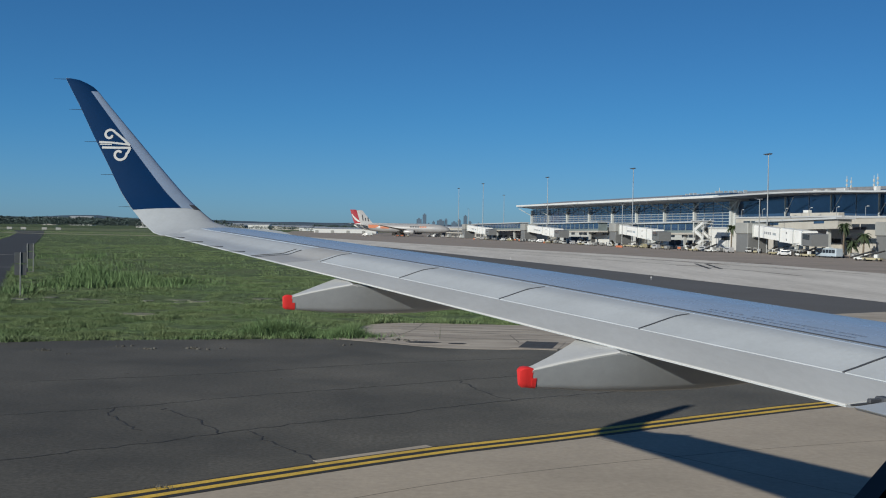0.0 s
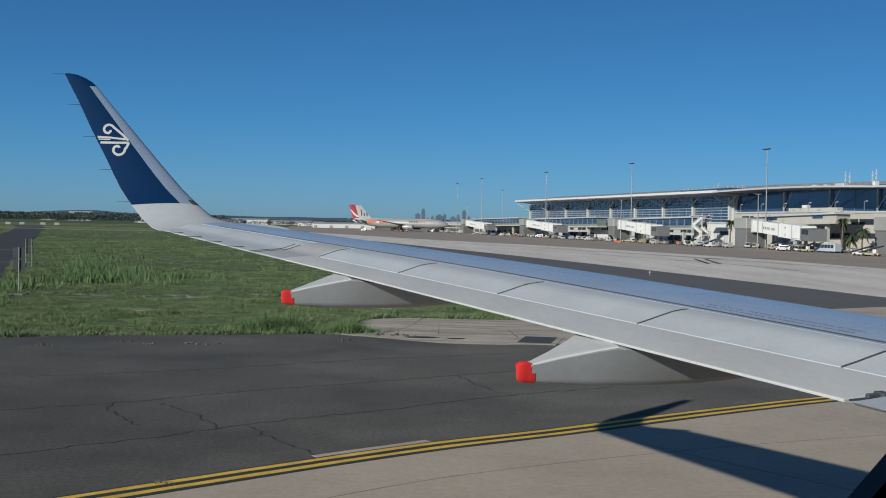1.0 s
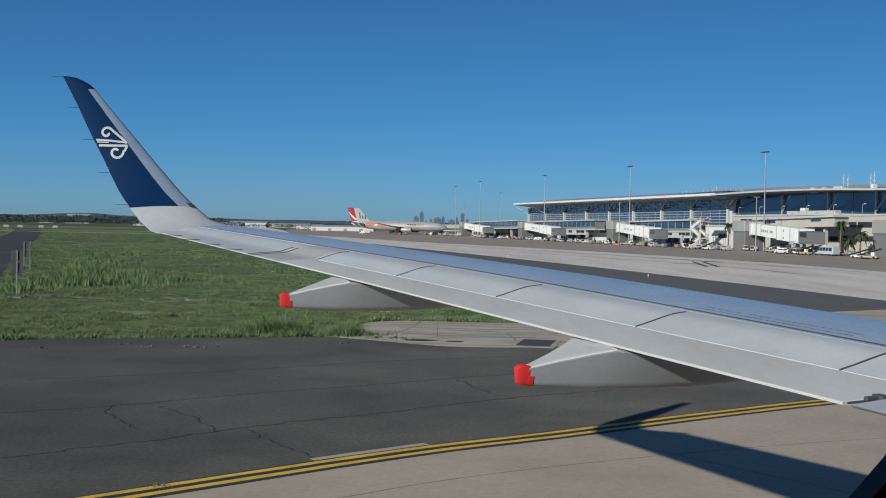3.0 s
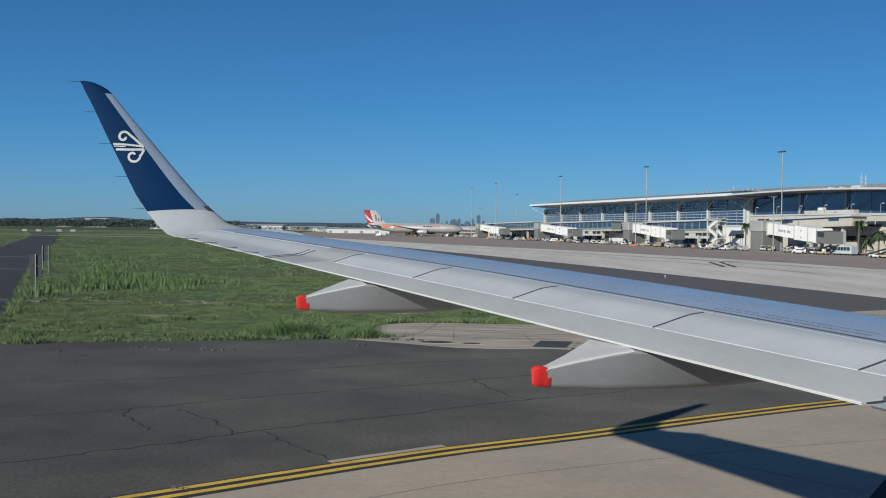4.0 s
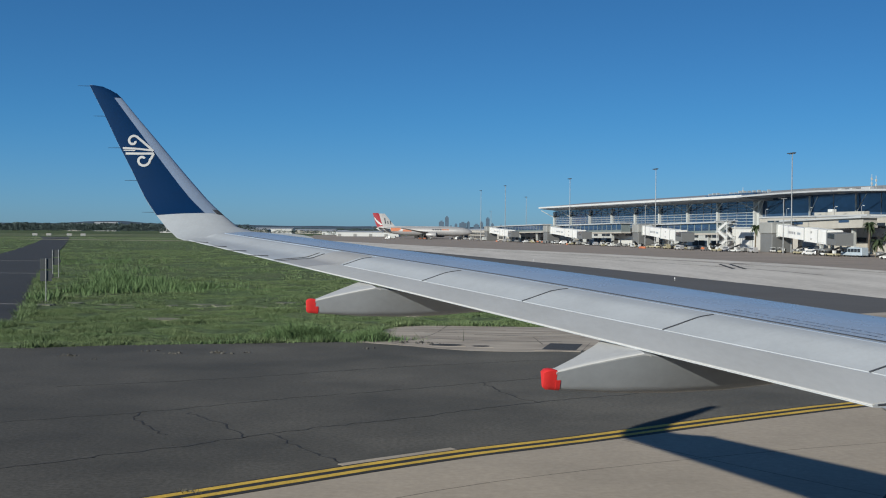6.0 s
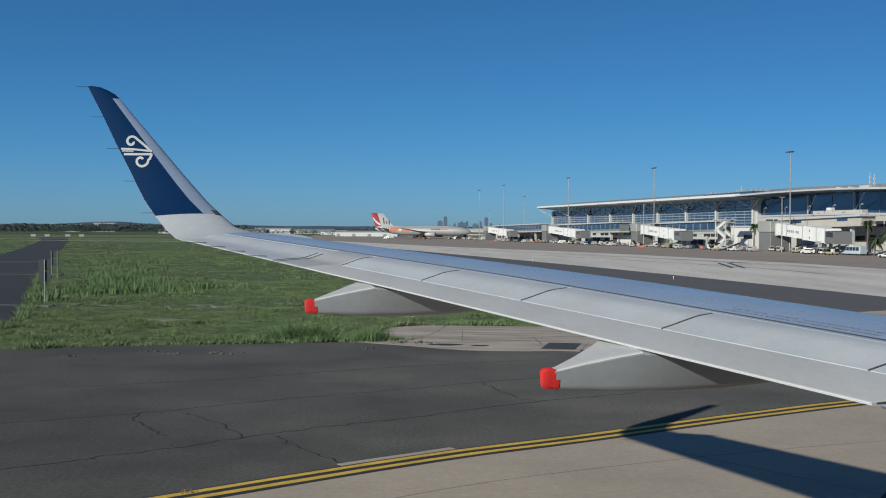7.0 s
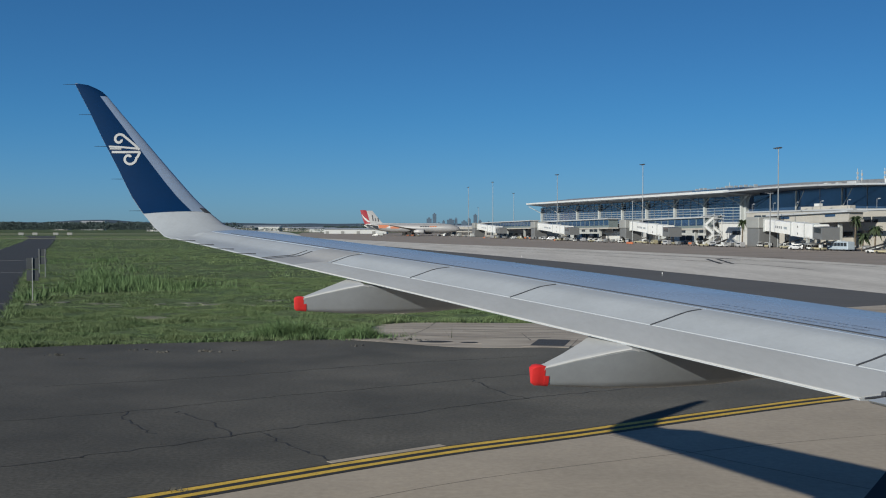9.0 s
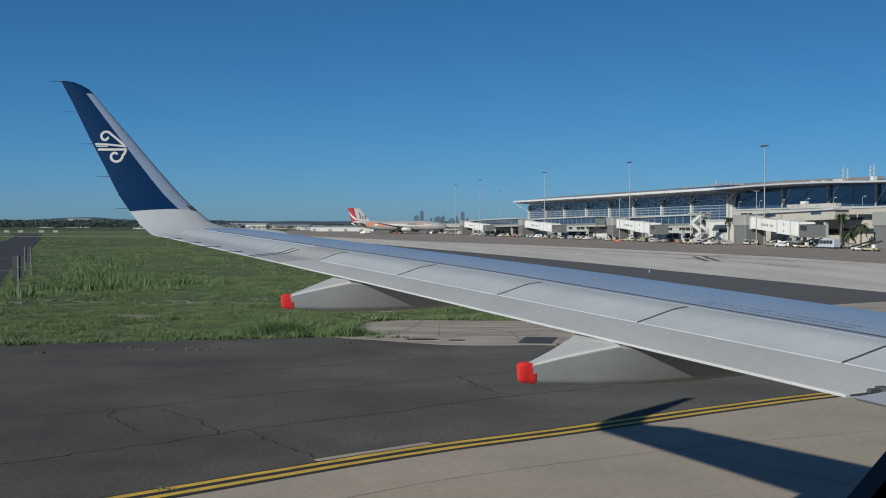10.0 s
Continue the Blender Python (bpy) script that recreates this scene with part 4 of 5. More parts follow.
KINDS = [make_van(SILVER, "white service van parked on the apron"), make_van(MIDGREY, "grey catering box truck on the apron", True, "box_truck"), make_tug(CARGO, "yellow baggage tug with a white canopy"),
         make_cart(MIDGREY, "open baggage cart with grey luggage"), make_loader(CARGO, "yellow belt loader with a raised conveyor"), make_van(CARGO, "pale yellow service van parked on the apron"),
         make_cart(ORANGE, "baggage cart loaded with orange crates"), make_tug(WHITE, "white baggage tug with a canopy"), make_loader(WHITE, "white belt loader with a raised conveyor"),
         make_van(COLUMN, "grey box truck on the apron", True, "box_truck"), make_cart(DARKGREY, "dark empty baggage dolly"), make_unit("grey ground power unit on wheels")]
SPOTS = [(369.4, -36.28, 0, 40), (373.3, -35.3, 7, 10), (358.6, -33.34, 2, 75), (363.1, -31.38, 3, 0), (378.3, -36.28, 4, 5), (402.5, -39.22, 8, 15), (405.3, -39.22, 4, 20),
         (341.9, -35.3, 0, 0), (332.8, -33.34, 3, 10), (336.7, -37.26, 8, 5), (328.1, -35.3, 0, 12), (328.9, -38.24, 4, 0), (317.1, -36.28, 6, 8), (315.1, -33.34, 7, 20),
         (308.6, -36.28, 3, 5), (303.6, -37.26, 0, 8), (290.0, -35.3, 5, 0), (278.6, -33.34, 2, 30), (269.5, -31.38, 4, 60), (263.4, -35.3, 7, 5), (251.5, -33.34, 3, 5),
         (253.2, -36.28, 3, 0), (244.1, -35.3, 8, 3), (239.3, -36.28, 2, 5), (225.4, -34.32, 0, 0), (223.1, -36.28, 7, 10), (206.8, -34.32, 3, 0), (200.8, -35.3, 4, 5),
         (182.5, -32.36, 0, 60), (165.6, -35.3, 6, 5), (148.3, -32.36, 6, 15), (145.4, -34.32, 5, 0), (142.4, -36.28, 8, 5), (127.6, -35.3, 11, 0), (110.1, -34.32, 3, 5),
         (108.0, -36.28, 0, 0), (87.0, -34.32, 7, 0), (50.4, -32.36, 9, 0), (45.5, -34.32, 3, 4), (26.4, -33.34, 1, 4), (0.0, -31.38, 0, 0)]
rnd = random.Random(31)
for k in range(80):
    # loose equipment in a row below the bridges
    SPOTS.append((105 + k * 3.6 + rnd.uniform(-3, 3), rnd.uniform(-34, -25), rnd.choice((10, 11, 3, 7, 11, 4, 2, 10, 8, 3, 10)), rnd.uniform(-40, 40)))
used = set()
for u, v, k, turn in SPOTS:
    m = stand(u, v, 0, turn)
    if k in used:
        copy_thing(KINDS[k], m)
    else:
        used.add(k)
        KINDS[k].matrix_world = m @ Matrix.Scale(0.58, 4)
bus = make_bus("pale blue apron bus parked below the boarding bridge")
bus.matrix_world = stand(381.1, -33.34, 0, 3) @ Matrix.Scale(0.6, 4)


# orange safety barriers on the apron
def make_barrier():
    ob = thing("safety_barrier", "orange plastic safety barrier on the apron", "barrier", None, "safety barriers on the apron")
    part("panel", loft(bmesh.new(), [[(x, -0.22, 0.05), (x, -0.10, 0.9), (x, 0.10, 0.9), (x, 0.22, 0.05)] for x in (-0.95, 0.95)]), ORANGE, ob)
    for x in (-0.6, 0.6):
        part("foot", boxed(x - 0.15, x + 0.15, -0.3, 0.3, 0, 0.06), BLACK, ob)
    return ob


barrier = make_barrier()
for k, (u, v) in enumerate([(281 + 1.7 * i, -39.5) for i in range(3)] + [(206, -38), (96, -37), (98, -37.3)]):
    if k:
        copy_thing(barrier, stand(u, v, 0, 6 * (k % 3)))
    else:
        barrier.matrix_world = stand(u, v) @ Matrix.Scale(0.62, 4)


# palms by the pier
def palm(m, h, seed):
    rnd = random.Random(seed)
    ob = thing("palm_tree", "palm tree with a drooping dark green crown", "palm tree", m, "palms by the pier")
    bm = bmesh.new()
    rod(bm, (0, 0, 0), (0.1, 0, h * 0.5), 0.2, 0.16, 8)
    rod(bm, (0.1, 0, h * 0.48), (0.15, 0.1, h), 0.16, 0.13, 8)
    part("trunk", bm, BARK, ob, "rough brown trunk")
    bm = bmesh.new()
    for k in range(46):
        a, lift, L = rnd.uniform(0, 6.28), rnd.uniform(-0.5, 1.1), rnd.uniform(1.1, 1.75)
        prev = None
        for i in range(7):
            t = i / 6
            r = L * t
            z = h + L * (lift * t - 1.05 * t * t)
            w = 0.2 * math.sin(math.pi * min(0.95, t * 0.9 + 0.1)) + 0.02
            c = Vector((0.15 + math.cos(a) * r, 0.1 + math.sin(a) * r, z))
            s = Vector((-math.sin(a), math.cos(a), 0)) * w
            row = [bm.verts.new(c + s - Vector((0, 0, w * 0.5))), bm.verts.new(c), bm.verts.new(c - s - Vector((0, 0, w * 0.5)))]
            if prev:
                bm.faces.new((prev[0], prev[1], row[1], row[0]))
                bm.faces.new((prev[1], prev[2], row[2], row[1]))
            prev = row
    part("crown", bm, PALM, ob, "dark green fronds")


for u, v, h, s in ((324.6, -26.48, 6.0, 1), (371.2, -24.51, 6.4, 2), (389.5, -31.38, 4.4, 3), (383.7, -30.4, 3.0, 4)):
    palm(stand(u, v), h, s)

# ---- parked airliners at the far stands ----
DEEPRED = mat("deep_red_tail_paint", (0.27, 0.008, 0.022), 0.45, 0, 0.5, 0.08)
HULL = mat("silver_hull_paint", (0.30, 0.30, 0.31), 0.4, 0.1, 0.2, 0.08)

def airliner(m, label, length, body, fin_mat, belly, extras):
    ob = thing("parked_airliner", label, "airplane", m, "parked airliners")
    s = length / 56.0
    R = 2.6 * s
    zc = 4.6 * s
    prof = [(-28, 0.15, 1.4), (-26, 0.5, 1.1), (-21, 0.8, 0.6), (-14, 1, 0.15), (0, 1, 0), (17, 1, 0), (22, 0.93, -0.05), (25.5, 0.66, -0.3), (27.3, 0.35, -0.55), (28, 0.06, -0.7)]
    part("fuselage", loft(bmesh.new(), [[(x * s, R * k * math.cos(a), zc + dz * s + R * k * math.sin(a)) for a in (2 * math.pi * i / 20 for i in range(20))] for x, k, dz in prof]), body, ob, "", True)
    part("fin", loft(bmesh.new(), [[(x * s, 0.25 * s * w, z * s) for x, w in ((a, 0), ((a + b) / 2, 1), (b, 0))] + [((a + b) / 2 * s, -0.25 * s * w, z * s) for w in (1,)] for a, b, z in ((-27.5, -19.0, 6.4), (-28.4, -21.2, 8.5), (-30.5, -26.9, 15.2))]), fin_mat, ob, "tall swept tail fin")
    for y in (-1, 1):
        part("wing", loft(bmesh.new(), [[(x * s, y * yy * s, (z + t) * s) for x, t in ((a, 0), ((a + b) / 2, 0.35 * h), (b, 0), ((a + b) / 2, -0.25 * h))] for a, b, yy, z, h in ((7, -3, 2.3, 3.6, 1.5), (0, -5, 10, 4.5, 0.9), (-7.5, -9.5, 26, 6.4, 0.4))]), HULL, ob, "silver wing")
        part("tailplane", loft(bmesh.new(), [[(x * s, y * yy * s, z * s) for x in (a, b)] + [((a + b) / 2 * s, y * yy * s, (z - 0.25) * s)] for a, b, yy, z in ((-22, -26.5, 1.0, 5.8), (-27, -29, 9, 6.8))]), HULL, ob)
        part("engine", loft(bmesh.new(), [[(x * s, (y * 9 + 1.5 * k * math.cos(a)) * s, (2.6 + 1.5 * k * math.sin(a)) * s) for a in (2 * math.pi * i / 14 for i in range(14))] for x, k in ((8.2, 0.9), (7.0, 1.05), (4.0, 1.0), (2.0, 0.6))]), belly, ob, "round engine pod", True)
        part("main_gear", boxed(-3.4 * s, -1.4 * s, (y * 4.5 - 0.5) * s, (y * 4.5 + 0.5) * s, 0, 2.9 * s), TYRE, ob)
    part("nose_gear", boxed(21.0 * s, 22.0 * s, -0.4 * s, 0.4 * s, 0, 3.0 * s), TYRE, ob)
    for name, x0, x1, z0, z1, y, mm in extras:
        bm = bmesh.new()
        for sgn in (-1, 1):
            bm.faces.new([bm.verts.new((x * s, sgn * y * s, z * s)) for x, z in ((x0, z0), (x1, z0), (x1 - 0.15 * (z1 - z0), z1), (x0 - 0.15 * (z1 - z0), z1))])
        part(name, bm, mm, ob)
    return ob


grey_bars = [("marking", -26.6 + 1.7 * k, -25.9 + 1.6 * k, 8.6 + 0.2 * (2 - k), (12.6, 10.6, 10.9)[k], 0.3, SEAM) for k in range(3)]
word_bars = [("marking", 4.0 + 1.5 * k, 5.1 + 1.5 * k, 4.8, 6.0, 2.5, SEAM if k < 4 else ORANGE) for k in range(7)]
stripe = [("marking", -22.0, -15.5, 4.6, 6.6, 2.35, ORANGE), ("marking", -14.5, -9, 4.4, 5.6, 2.64, ORANGE)]
airliner(pose(-18.6, 640, 0, 0, 0, -14), "silver and orange parked airliner with dark tail markings", 52, HULL, HULL, HULL, grey_bars + word_bars + stripe)
red_tail = airliner(pose(-23.4, 690, 0, 0, 0, -10), "white parked airliner with a red tail fin", 56, WHITE, DEEPRED, WHITE, [])
bm = bmesh.new()
for sgn in (-1, 1):
    loft(bm, [[(x, sgn * 0.34, z), (x + w, sgn * 0.34, z + 0.1)] for x, z, w in ((-29.4, 12.4, 0.3), (-28.6, 10.8, 0.9), (-27.3, 9.2, 1.5), (-25.4, 7.8, 1.6))], close=False)
part("marking", bm, WHITE, red_tail, "white sweep across the fin")
for k, (x, y) in enumerate(((-38.7, 610), (-36.7, 612), (-18.9, 600), (-21.2, 598), (-16.6, 602), (-4.8, 604), (-1.2, 600))):
    copy_thing(KINDS[(0, 9, 6, 6, 4, 3, 1)[k]], pose(x, y, 0, 0, 0, 12 * k - 20))

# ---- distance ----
# distance haze is put into the base colours of hills, towers and trees
HILL = mat("hill_forest_haze_tint", (0.085, 0.12, 0.165), 0.95, 0, 0.01, 0.2, 0.1, 0.1, spec=0.0)
TOWER = mat("tower_facade_haze_tint", (0.075, 0.12, 0.18), 0.6, 0, 0.01, 0.15, 0.05)
TREE = mat("far_tree_haze_tint", (0.070, 0.098, 0.095), 0.9, 0, 0.05, 0.3, 0.2, 0.8, spec=0.1, island=0.5)
bm = bmesh.new()
prev = None
for i in range(161):
    x = -3600 + 45 * i
    h = 20 + 16 * abs(noise.noise(Vector((x * 0.0016, 0, 3)))) + 4 * noise.noise(Vector((x * 0.008, 0, 1)))
    h += 14 * math.exp(-((x + 1250) / 150) ** 2)
    row = [bm.verts.new((x, 3900, -2)), bm.verts.new((x, 3950, h * 0.7)), bm.verts.new((x, 4100, h)), bm.verts.new((x, 4300, -2))]
    if prev:
        for a in range(3):
            bm.faces.new((prev[a], prev[a + 1], row[a + 1], row[a]))
    prev = row
structure("backdrop_hills", bm, HILL, "low blue hills on the horizon, haze put into their colour", "hills")

for px_x, w, d, h in ((-50.2, 11, 10, 29.4), (-36.2, 8, 10, 41.2), (-12.2, 6, 10, 22.6), (5.9, 16, 12, 26.4), (20.2, 6, 8, 29.1), (41.3, 12, 12, 22.0),
                      (54.6, 7, 8, 27.9), (70.6, 8, 8, 38.8), (82.7, 7, 8, 23.5), (-25.2, 9, 8, 16.9), (105.3, 9, 8, 19.6)):
    ob = thing("city_tower", "distant blue-grey office tower, haze put into its colour", "building", pose(px_x, 3000, 0), "towers of the distant city")
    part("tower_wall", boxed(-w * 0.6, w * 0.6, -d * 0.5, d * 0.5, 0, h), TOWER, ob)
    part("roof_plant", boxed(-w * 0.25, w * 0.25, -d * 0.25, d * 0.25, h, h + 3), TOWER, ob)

# far sheds and hangars
for x, y, w, h, m in ((-71.8, 900, 24, 4.3, WHITE), (-242.9, 1500, 24, 7.6, WHITE), (-223.6, 1600, 50, 5.9, CREAM), (-176.4, 1500, 30, 5.0, CREAM), (-256.2, 1450, 14, 5.7, CREAM),
                      (-743.0, 2400, 24, 19.1, WHITE), (-774.3, 2300, 14, 15.6, CREAM), (33.9, 800, 30, 6.3, CREAM), (-123.4, 1200, 20, 4.3, WHITE), (-364.7, 1500, 26, 8.0, WHITE)):
    ob = thing("shed", "low white industrial shed far beyond the field", "building", pose(x, y, 0), "far sheds")
    part("wall", boxed(-w, w, -14, 14, 0, h * 0.8), m, ob)
    part("roof", loft(bmesh.new(), [[(xx, -14.6, h * 0.8), (xx, 0, h), (xx, 14.6, h * 0.8)] for xx in (-w - 0.5, w + 0.5)]), ROOF, ob)
    for k in range(4):
        part("door", boxed(-w + w * 0.5 * k + 1.0, -w + w * 0.5 * k + w * 0.14, -14.2, -14.0, 0.0, h * 0.45), MIDGREY, ob)


# belt of far trees
def tree_belt(spans, seed, label):
    rnd = random.Random(seed)
    vs, fs = [], []
    for x0, x1, y0, y1, lo, hi, n in spans:
        for _ in range(n):
            cx, cy, h = rnd.uniform(x0, x1), rnd.uniform(y0, y1), rnd.uniform(lo, hi)
            w = h * rnd.uniform(0.5, 0.9)
            for _ in range(44):
                a, e = rnd.uniform(0, 6.28), rnd.uniform(-0.2, 1)
                r = w * math.sqrt(max(0.05, 1 - e * e)) * rnd.uniform(0.4, 1)
                c = Vector((cx + r * math.cos(a), cy + r * math.sin(a), max(0.3, h * (0.45 + 0.5 * e))))
                q = rnd.uniform(0.5, 1.1) * h * 0.115
                b = len(vs)
                vs.extend([tuple(c + Vector((rnd.uniform(-q, q), rnd.uniform(-q, q), rnd.uniform(-q, q)))) for _ in range(4)])
                fs.extend([(b, b + 1, b + 2), (b, b + 2, b + 3), (b, b + 1, b + 3)])
    me = bpy.data.meshes.new("far_trees")
    me.from_pydata(vs, [], fs)
    me.materials.append(TREE)
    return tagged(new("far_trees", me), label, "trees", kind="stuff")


tree_belt([(-800, -330, 1130, 1330, 6.5, 11, 760), (-330, -220, 1200, 1320, 3.5, 7, 90), (-340, 150, 1650, 1900, 5, 9, 420), (-700, -300, 1600, 1700, 9, 14, 260), (-120, 260, 1000, 1100, 3, 5.5, 90), (150, 700, 1000, 1300, 6, 9, 160), (-330, 40, 1180, 1400, 2.5, 5.0, 300)],
          5, "dark belt of trees along the far edge of the airfield, haze put into their colour")

# ---- things on the field ----
SIGNBACK = mat("sign_back_metal", (0.06, 0.068, 0.075), 0.55, 0.2, 3, 0.1)


DIRTY = mat("old_footing", (0.13, 0.13, 0.11), 0.9)


def field_sign(x, y, h, two, label):
    ob = thing("taxiway_sign", label, "sign", pose(x, y, -0.05, 0, 0, 12), "signs beside the side taxiway")
    for px in ((-0.25, 0.25) if two else (0.0,)):
        part("post", rodded((px, 0, 0), (px, 0, h), 0.028, n=8), STEEL, ob)
    part("sign_plate", boxed(-0.34, 0.34, 0.04, 0.06, h - 0.66, h - 0.02, bevel=0.008), SIGNBACK, ob, "dark sign plate")
    part("sign_plate", boxed(-0.34, 0.34, 0.04, 0.06, h - 1.36, h - 0.72, bevel=0.008), SIGNBACK, ob, "dark sign plate")
    part("sign_lamp", boxed(0.28, 0.42, -0.02, 0.10, h - 1.16, h - 0.92, bevel=0.02), SEAM, ob)
    part("foot", boxed(-0.3, 0.3, -0.15, 0.15, -0.05, 0.04), DIRTY, ob)


field_sign(-24.5, 67.5, 2.6, False, "dark double sign plate on a thin steel post in grass")
field_sign(-35.9, 101.3, 2.5, True, "dark double sign plate on two thin posts in grass")
for x, y in ((-246, 660), (-238, 660), (-226, 660), (-218, 660)):
    ob = thing("marker_board", "small white marker board at the end of the side taxiway", "marker", pose(x, y, -0.05), "marker boards")
    part("board", boxed(-1.5, 1.5, -0.2, 0.2, 0.4, 1.7, bevel=0.05), MIDGREY, ob)
    for s in (-0.8, 0.8):
        part("leg", boxed(s - 0.08, s + 0.08, -0.1, 0.1, 0, 0.4), STEEL, ob)

# drain grate and its kerb
grate = thing("drain_grate", "dark steel storm-drain grate set in concrete", "drain", pose(3.85, 43.0, 0.0, 0, 0, -12))
part("rim", boxed(-0.85, 0.85, -1.6, 1.6, 0.0, 0.014), STAINED, grate, "pale concrete surround")
# no real depth: a flat dark slab carries the pit's shade
part("pit", boxed(-0.62, 0.62, -1.2, 1.2, 0.0, 0.018), CRACK, grate, "flat dark slab coloured as the pit's shade")
for k in range(12):
    part("bar", boxed(-0.62, 0.62, -1.15 + k * 0.2, -1.09 + k * 0.2, 0.012, 0.021), SEAM, grate)
for k, (x0, x1, y0, y1) in enumerate(((-1.15, 0.15, 43.0, 43.75), (0.45, 1.15, 42.75, 43.3))):
    # broken kerb openings beside the grate, their inner shade painted as flat patches
    rnd = random.Random(k)
    rim = [(x0 + (x1 - x0) * (0.5 + 0.5 * math.cos(a) * rnd.uniform(0.85, 1.1)), y0 + (y1 - y0) * (0.5 + 0.5 * math.sin(a) * rnd.uniform(0.8, 1.1))) for a in (2 * math.pi * i / 18 for i in range(18))]
    tagged(part("broken_opening", slab(rim, -0.05, 0.0115), CRACK), "flat dark patch coloured as the shade in a broken opening of the apron", "drain opening", kind="structure")
    bm = boxed(x0 + 0.1, x1 + 0.1, y0 - 0.22, y0 - 0.10, 0.0, 0.016, bevel=0.004)
    tagged(part("kerb_edge", bm, STAINED), "pale concrete lip beside a broken opening", "kerb", kind="structure")


# ---- grass ----
def blades(name, spots, hmin, hmax, wide, material, seed, label, per=3, category="grass", sway=0.8):
    rng = np.random.default_rng(seed)
    pts = np.asarray(spots, dtype=float)
    n = len(pts)
    vs = np.zeros((n, per, 3, 3))
    a = rng.uniform(0, 2 * np.pi, (n, per))
    lump = np.array([noise.noise(Vector((x * 0.55, y * 0.5, 4.0))) + 0.6 * noise.noise(Vector((x * 0.16, y * 0.14, 9.0))) for x, y, _ in pts])
    h = (hmin + (hmax - hmin) * np.clip(0.42 + 1.5 * lump, 0.03, 1.5))[:, None] * rng.uniform(0.55, 1.15, (n, per))
    w = wide * rng.uniform(0.6, 1.3, (n, per))
    off = rng.normal(0, wide * 1.8, (n, per, 2))
    lean = rng.normal(0, sway, (n, per, 2)) * h[..., None]
    base = pts[:, None, :2] + off
    vs[:, :, 0, :2] = base + np.stack([np.cos(a), np.sin(a)], -1) * w[..., None] / 2
    vs[:, :, 1, :2] = base - np.stack([np.cos(a), np.sin(a)], -1) * w[..., None] / 2
    vs[:, :, 2, :2] = base + lean
    vs[:, :, :2, 2] = pts[:, None, None, 2] - 0.03
    vs[:, :, 2, 2] = pts[:, None, 2] + h
    verts = vs.reshape(-1, 3)
    me = bpy.data.meshes.new(name)
    me.from_pydata(verts.tolist(), [], np.arange(len(verts)).reshape(-1, 3).tolist())
    me.materials.append(material)
    return tagged(new(name, me), label, category, kind="stuff")


def inside(pts, poly):
    x, y = pts[:, 0], pts[:, 1]
    hit = np.zeros(len(pts), bool)
    j = len(poly) - 1
    for i in range(len(poly)):
        (xi, yi), (xj, yj) = poly[i], poly[j]
        if yi != yj:
            hit ^= ((yi > y) != (yj > y)) & (x < (xj - xi) * (y - yi) / (yj - yi) + xi)
        j = i
    return hit


edge_fine = [(p.x, p.y) for p in smooth_line(EDGE, 0.6)]
top_fine = [(p.x, p.y) for p in smooth_line(CONC_TOP, 0.8)]
strip_r = [(p.x, p.y) for p in smooth_line(STRIP_R, 4)]
strip_l = [(p.x, p.y) for p in smooth_line(STRIP_L, 4)]
dark_b = [(p.x, p.y) for p in smooth_line(DARK_BOT, 8)]
FIELD = [p for p in edge_fine if p[0] > -20.6] + top_fine[:-1] + [(20, 62), *dark_b, (-66, 430), (-95, 600)] + [p for p in strip_r if p[1] < 640][::-1]
LEFT = [p for p in edge_fine if p[0] < -36] + [p for p in strip_l if p[1] < 640] + [(-420, 640), (-90, 60)]
rng = np.random.default_rng(11)


# bare earth patches: place, half width, half depth
rnd = random.Random(77)
BARE = [(-14.5, 55.4, 1.4, 1.1), (-2.5, 58.5, 0.8, 0.7)]
for k in range(26):
    bx = -26 + 1.25 * k + rnd.uniform(-0.6, 0.6)
    BARE.append((bx, 69.5 + 0.16 * bx + 1.2 * math.sin(bx * 0.3) + rnd.uniform(-2.8, 2.8), rnd.uniform(0.4, 1.5), rnd.uniform(0.3, 0.8)))


def scatter(y0, y1, x0, x1, n, scale=1.0):
    """Spots of grass between two depths, gathered into uneven clumps with thin gaps; split into lush and straw-tinged ones."""
    p = np.column_stack([rng.uniform(x0, x1, n), rng.uniform(y0, y1, n)])
    p = p[(np.abs(p[:, 0]) < 0.50 * p[:, 1] + 4)]
    p = p[inside(p, FIELD) | inside(p, LEFT)]
    # bare earth patch, and an old vehicle track with thin grass across the field
    for bx, by, bw, bd in BARE:
        p = p[((p[:, 0] - bx) / bw) ** 2 + ((p[:, 1] - by) / bd) ** 2 > rng.uniform(0.4, 1.0, len(p))]
    off = np.abs(p[:, 1] - (69.5 + 0.16 * p[:, 0]) - 1.2 * np.sin(p[:, 0] * 0.3))
    p = p[(off > 4.0) | (rng.uniform(0, 1, len(p)) < 0.22 + 0.16 * off)]
    clump = np.array([noise.noise(Vector((x * 0.45 / scale, y * 0.55 / scale, 11.0))) + 0.5 * noise.noise(Vector((x * 1.3 / scale, y * 1.1 / scale, 5.0))) for x, y in p])
    p = p[rng.uniform(0, 1, len(p)) < np.clip(0.66 + 1.5 * clump, 0.06, 1.0)]
    dry = np.array([noise.noise(Vector((x * 0.10 / scale, y * 0.07 / scale, 21.0))) + 0.7 * noise.noise(Vector((x * 0.5 / scale, y * 0.4 / scale, 31.0))) for x, y in p])
    dry = dry + rng.normal(0, 0.22, len(p)) > 0.22
    p = np.column_stack([p, [rise_at(x, y) for x, y in p]])
    return p[~dry], p[dry]


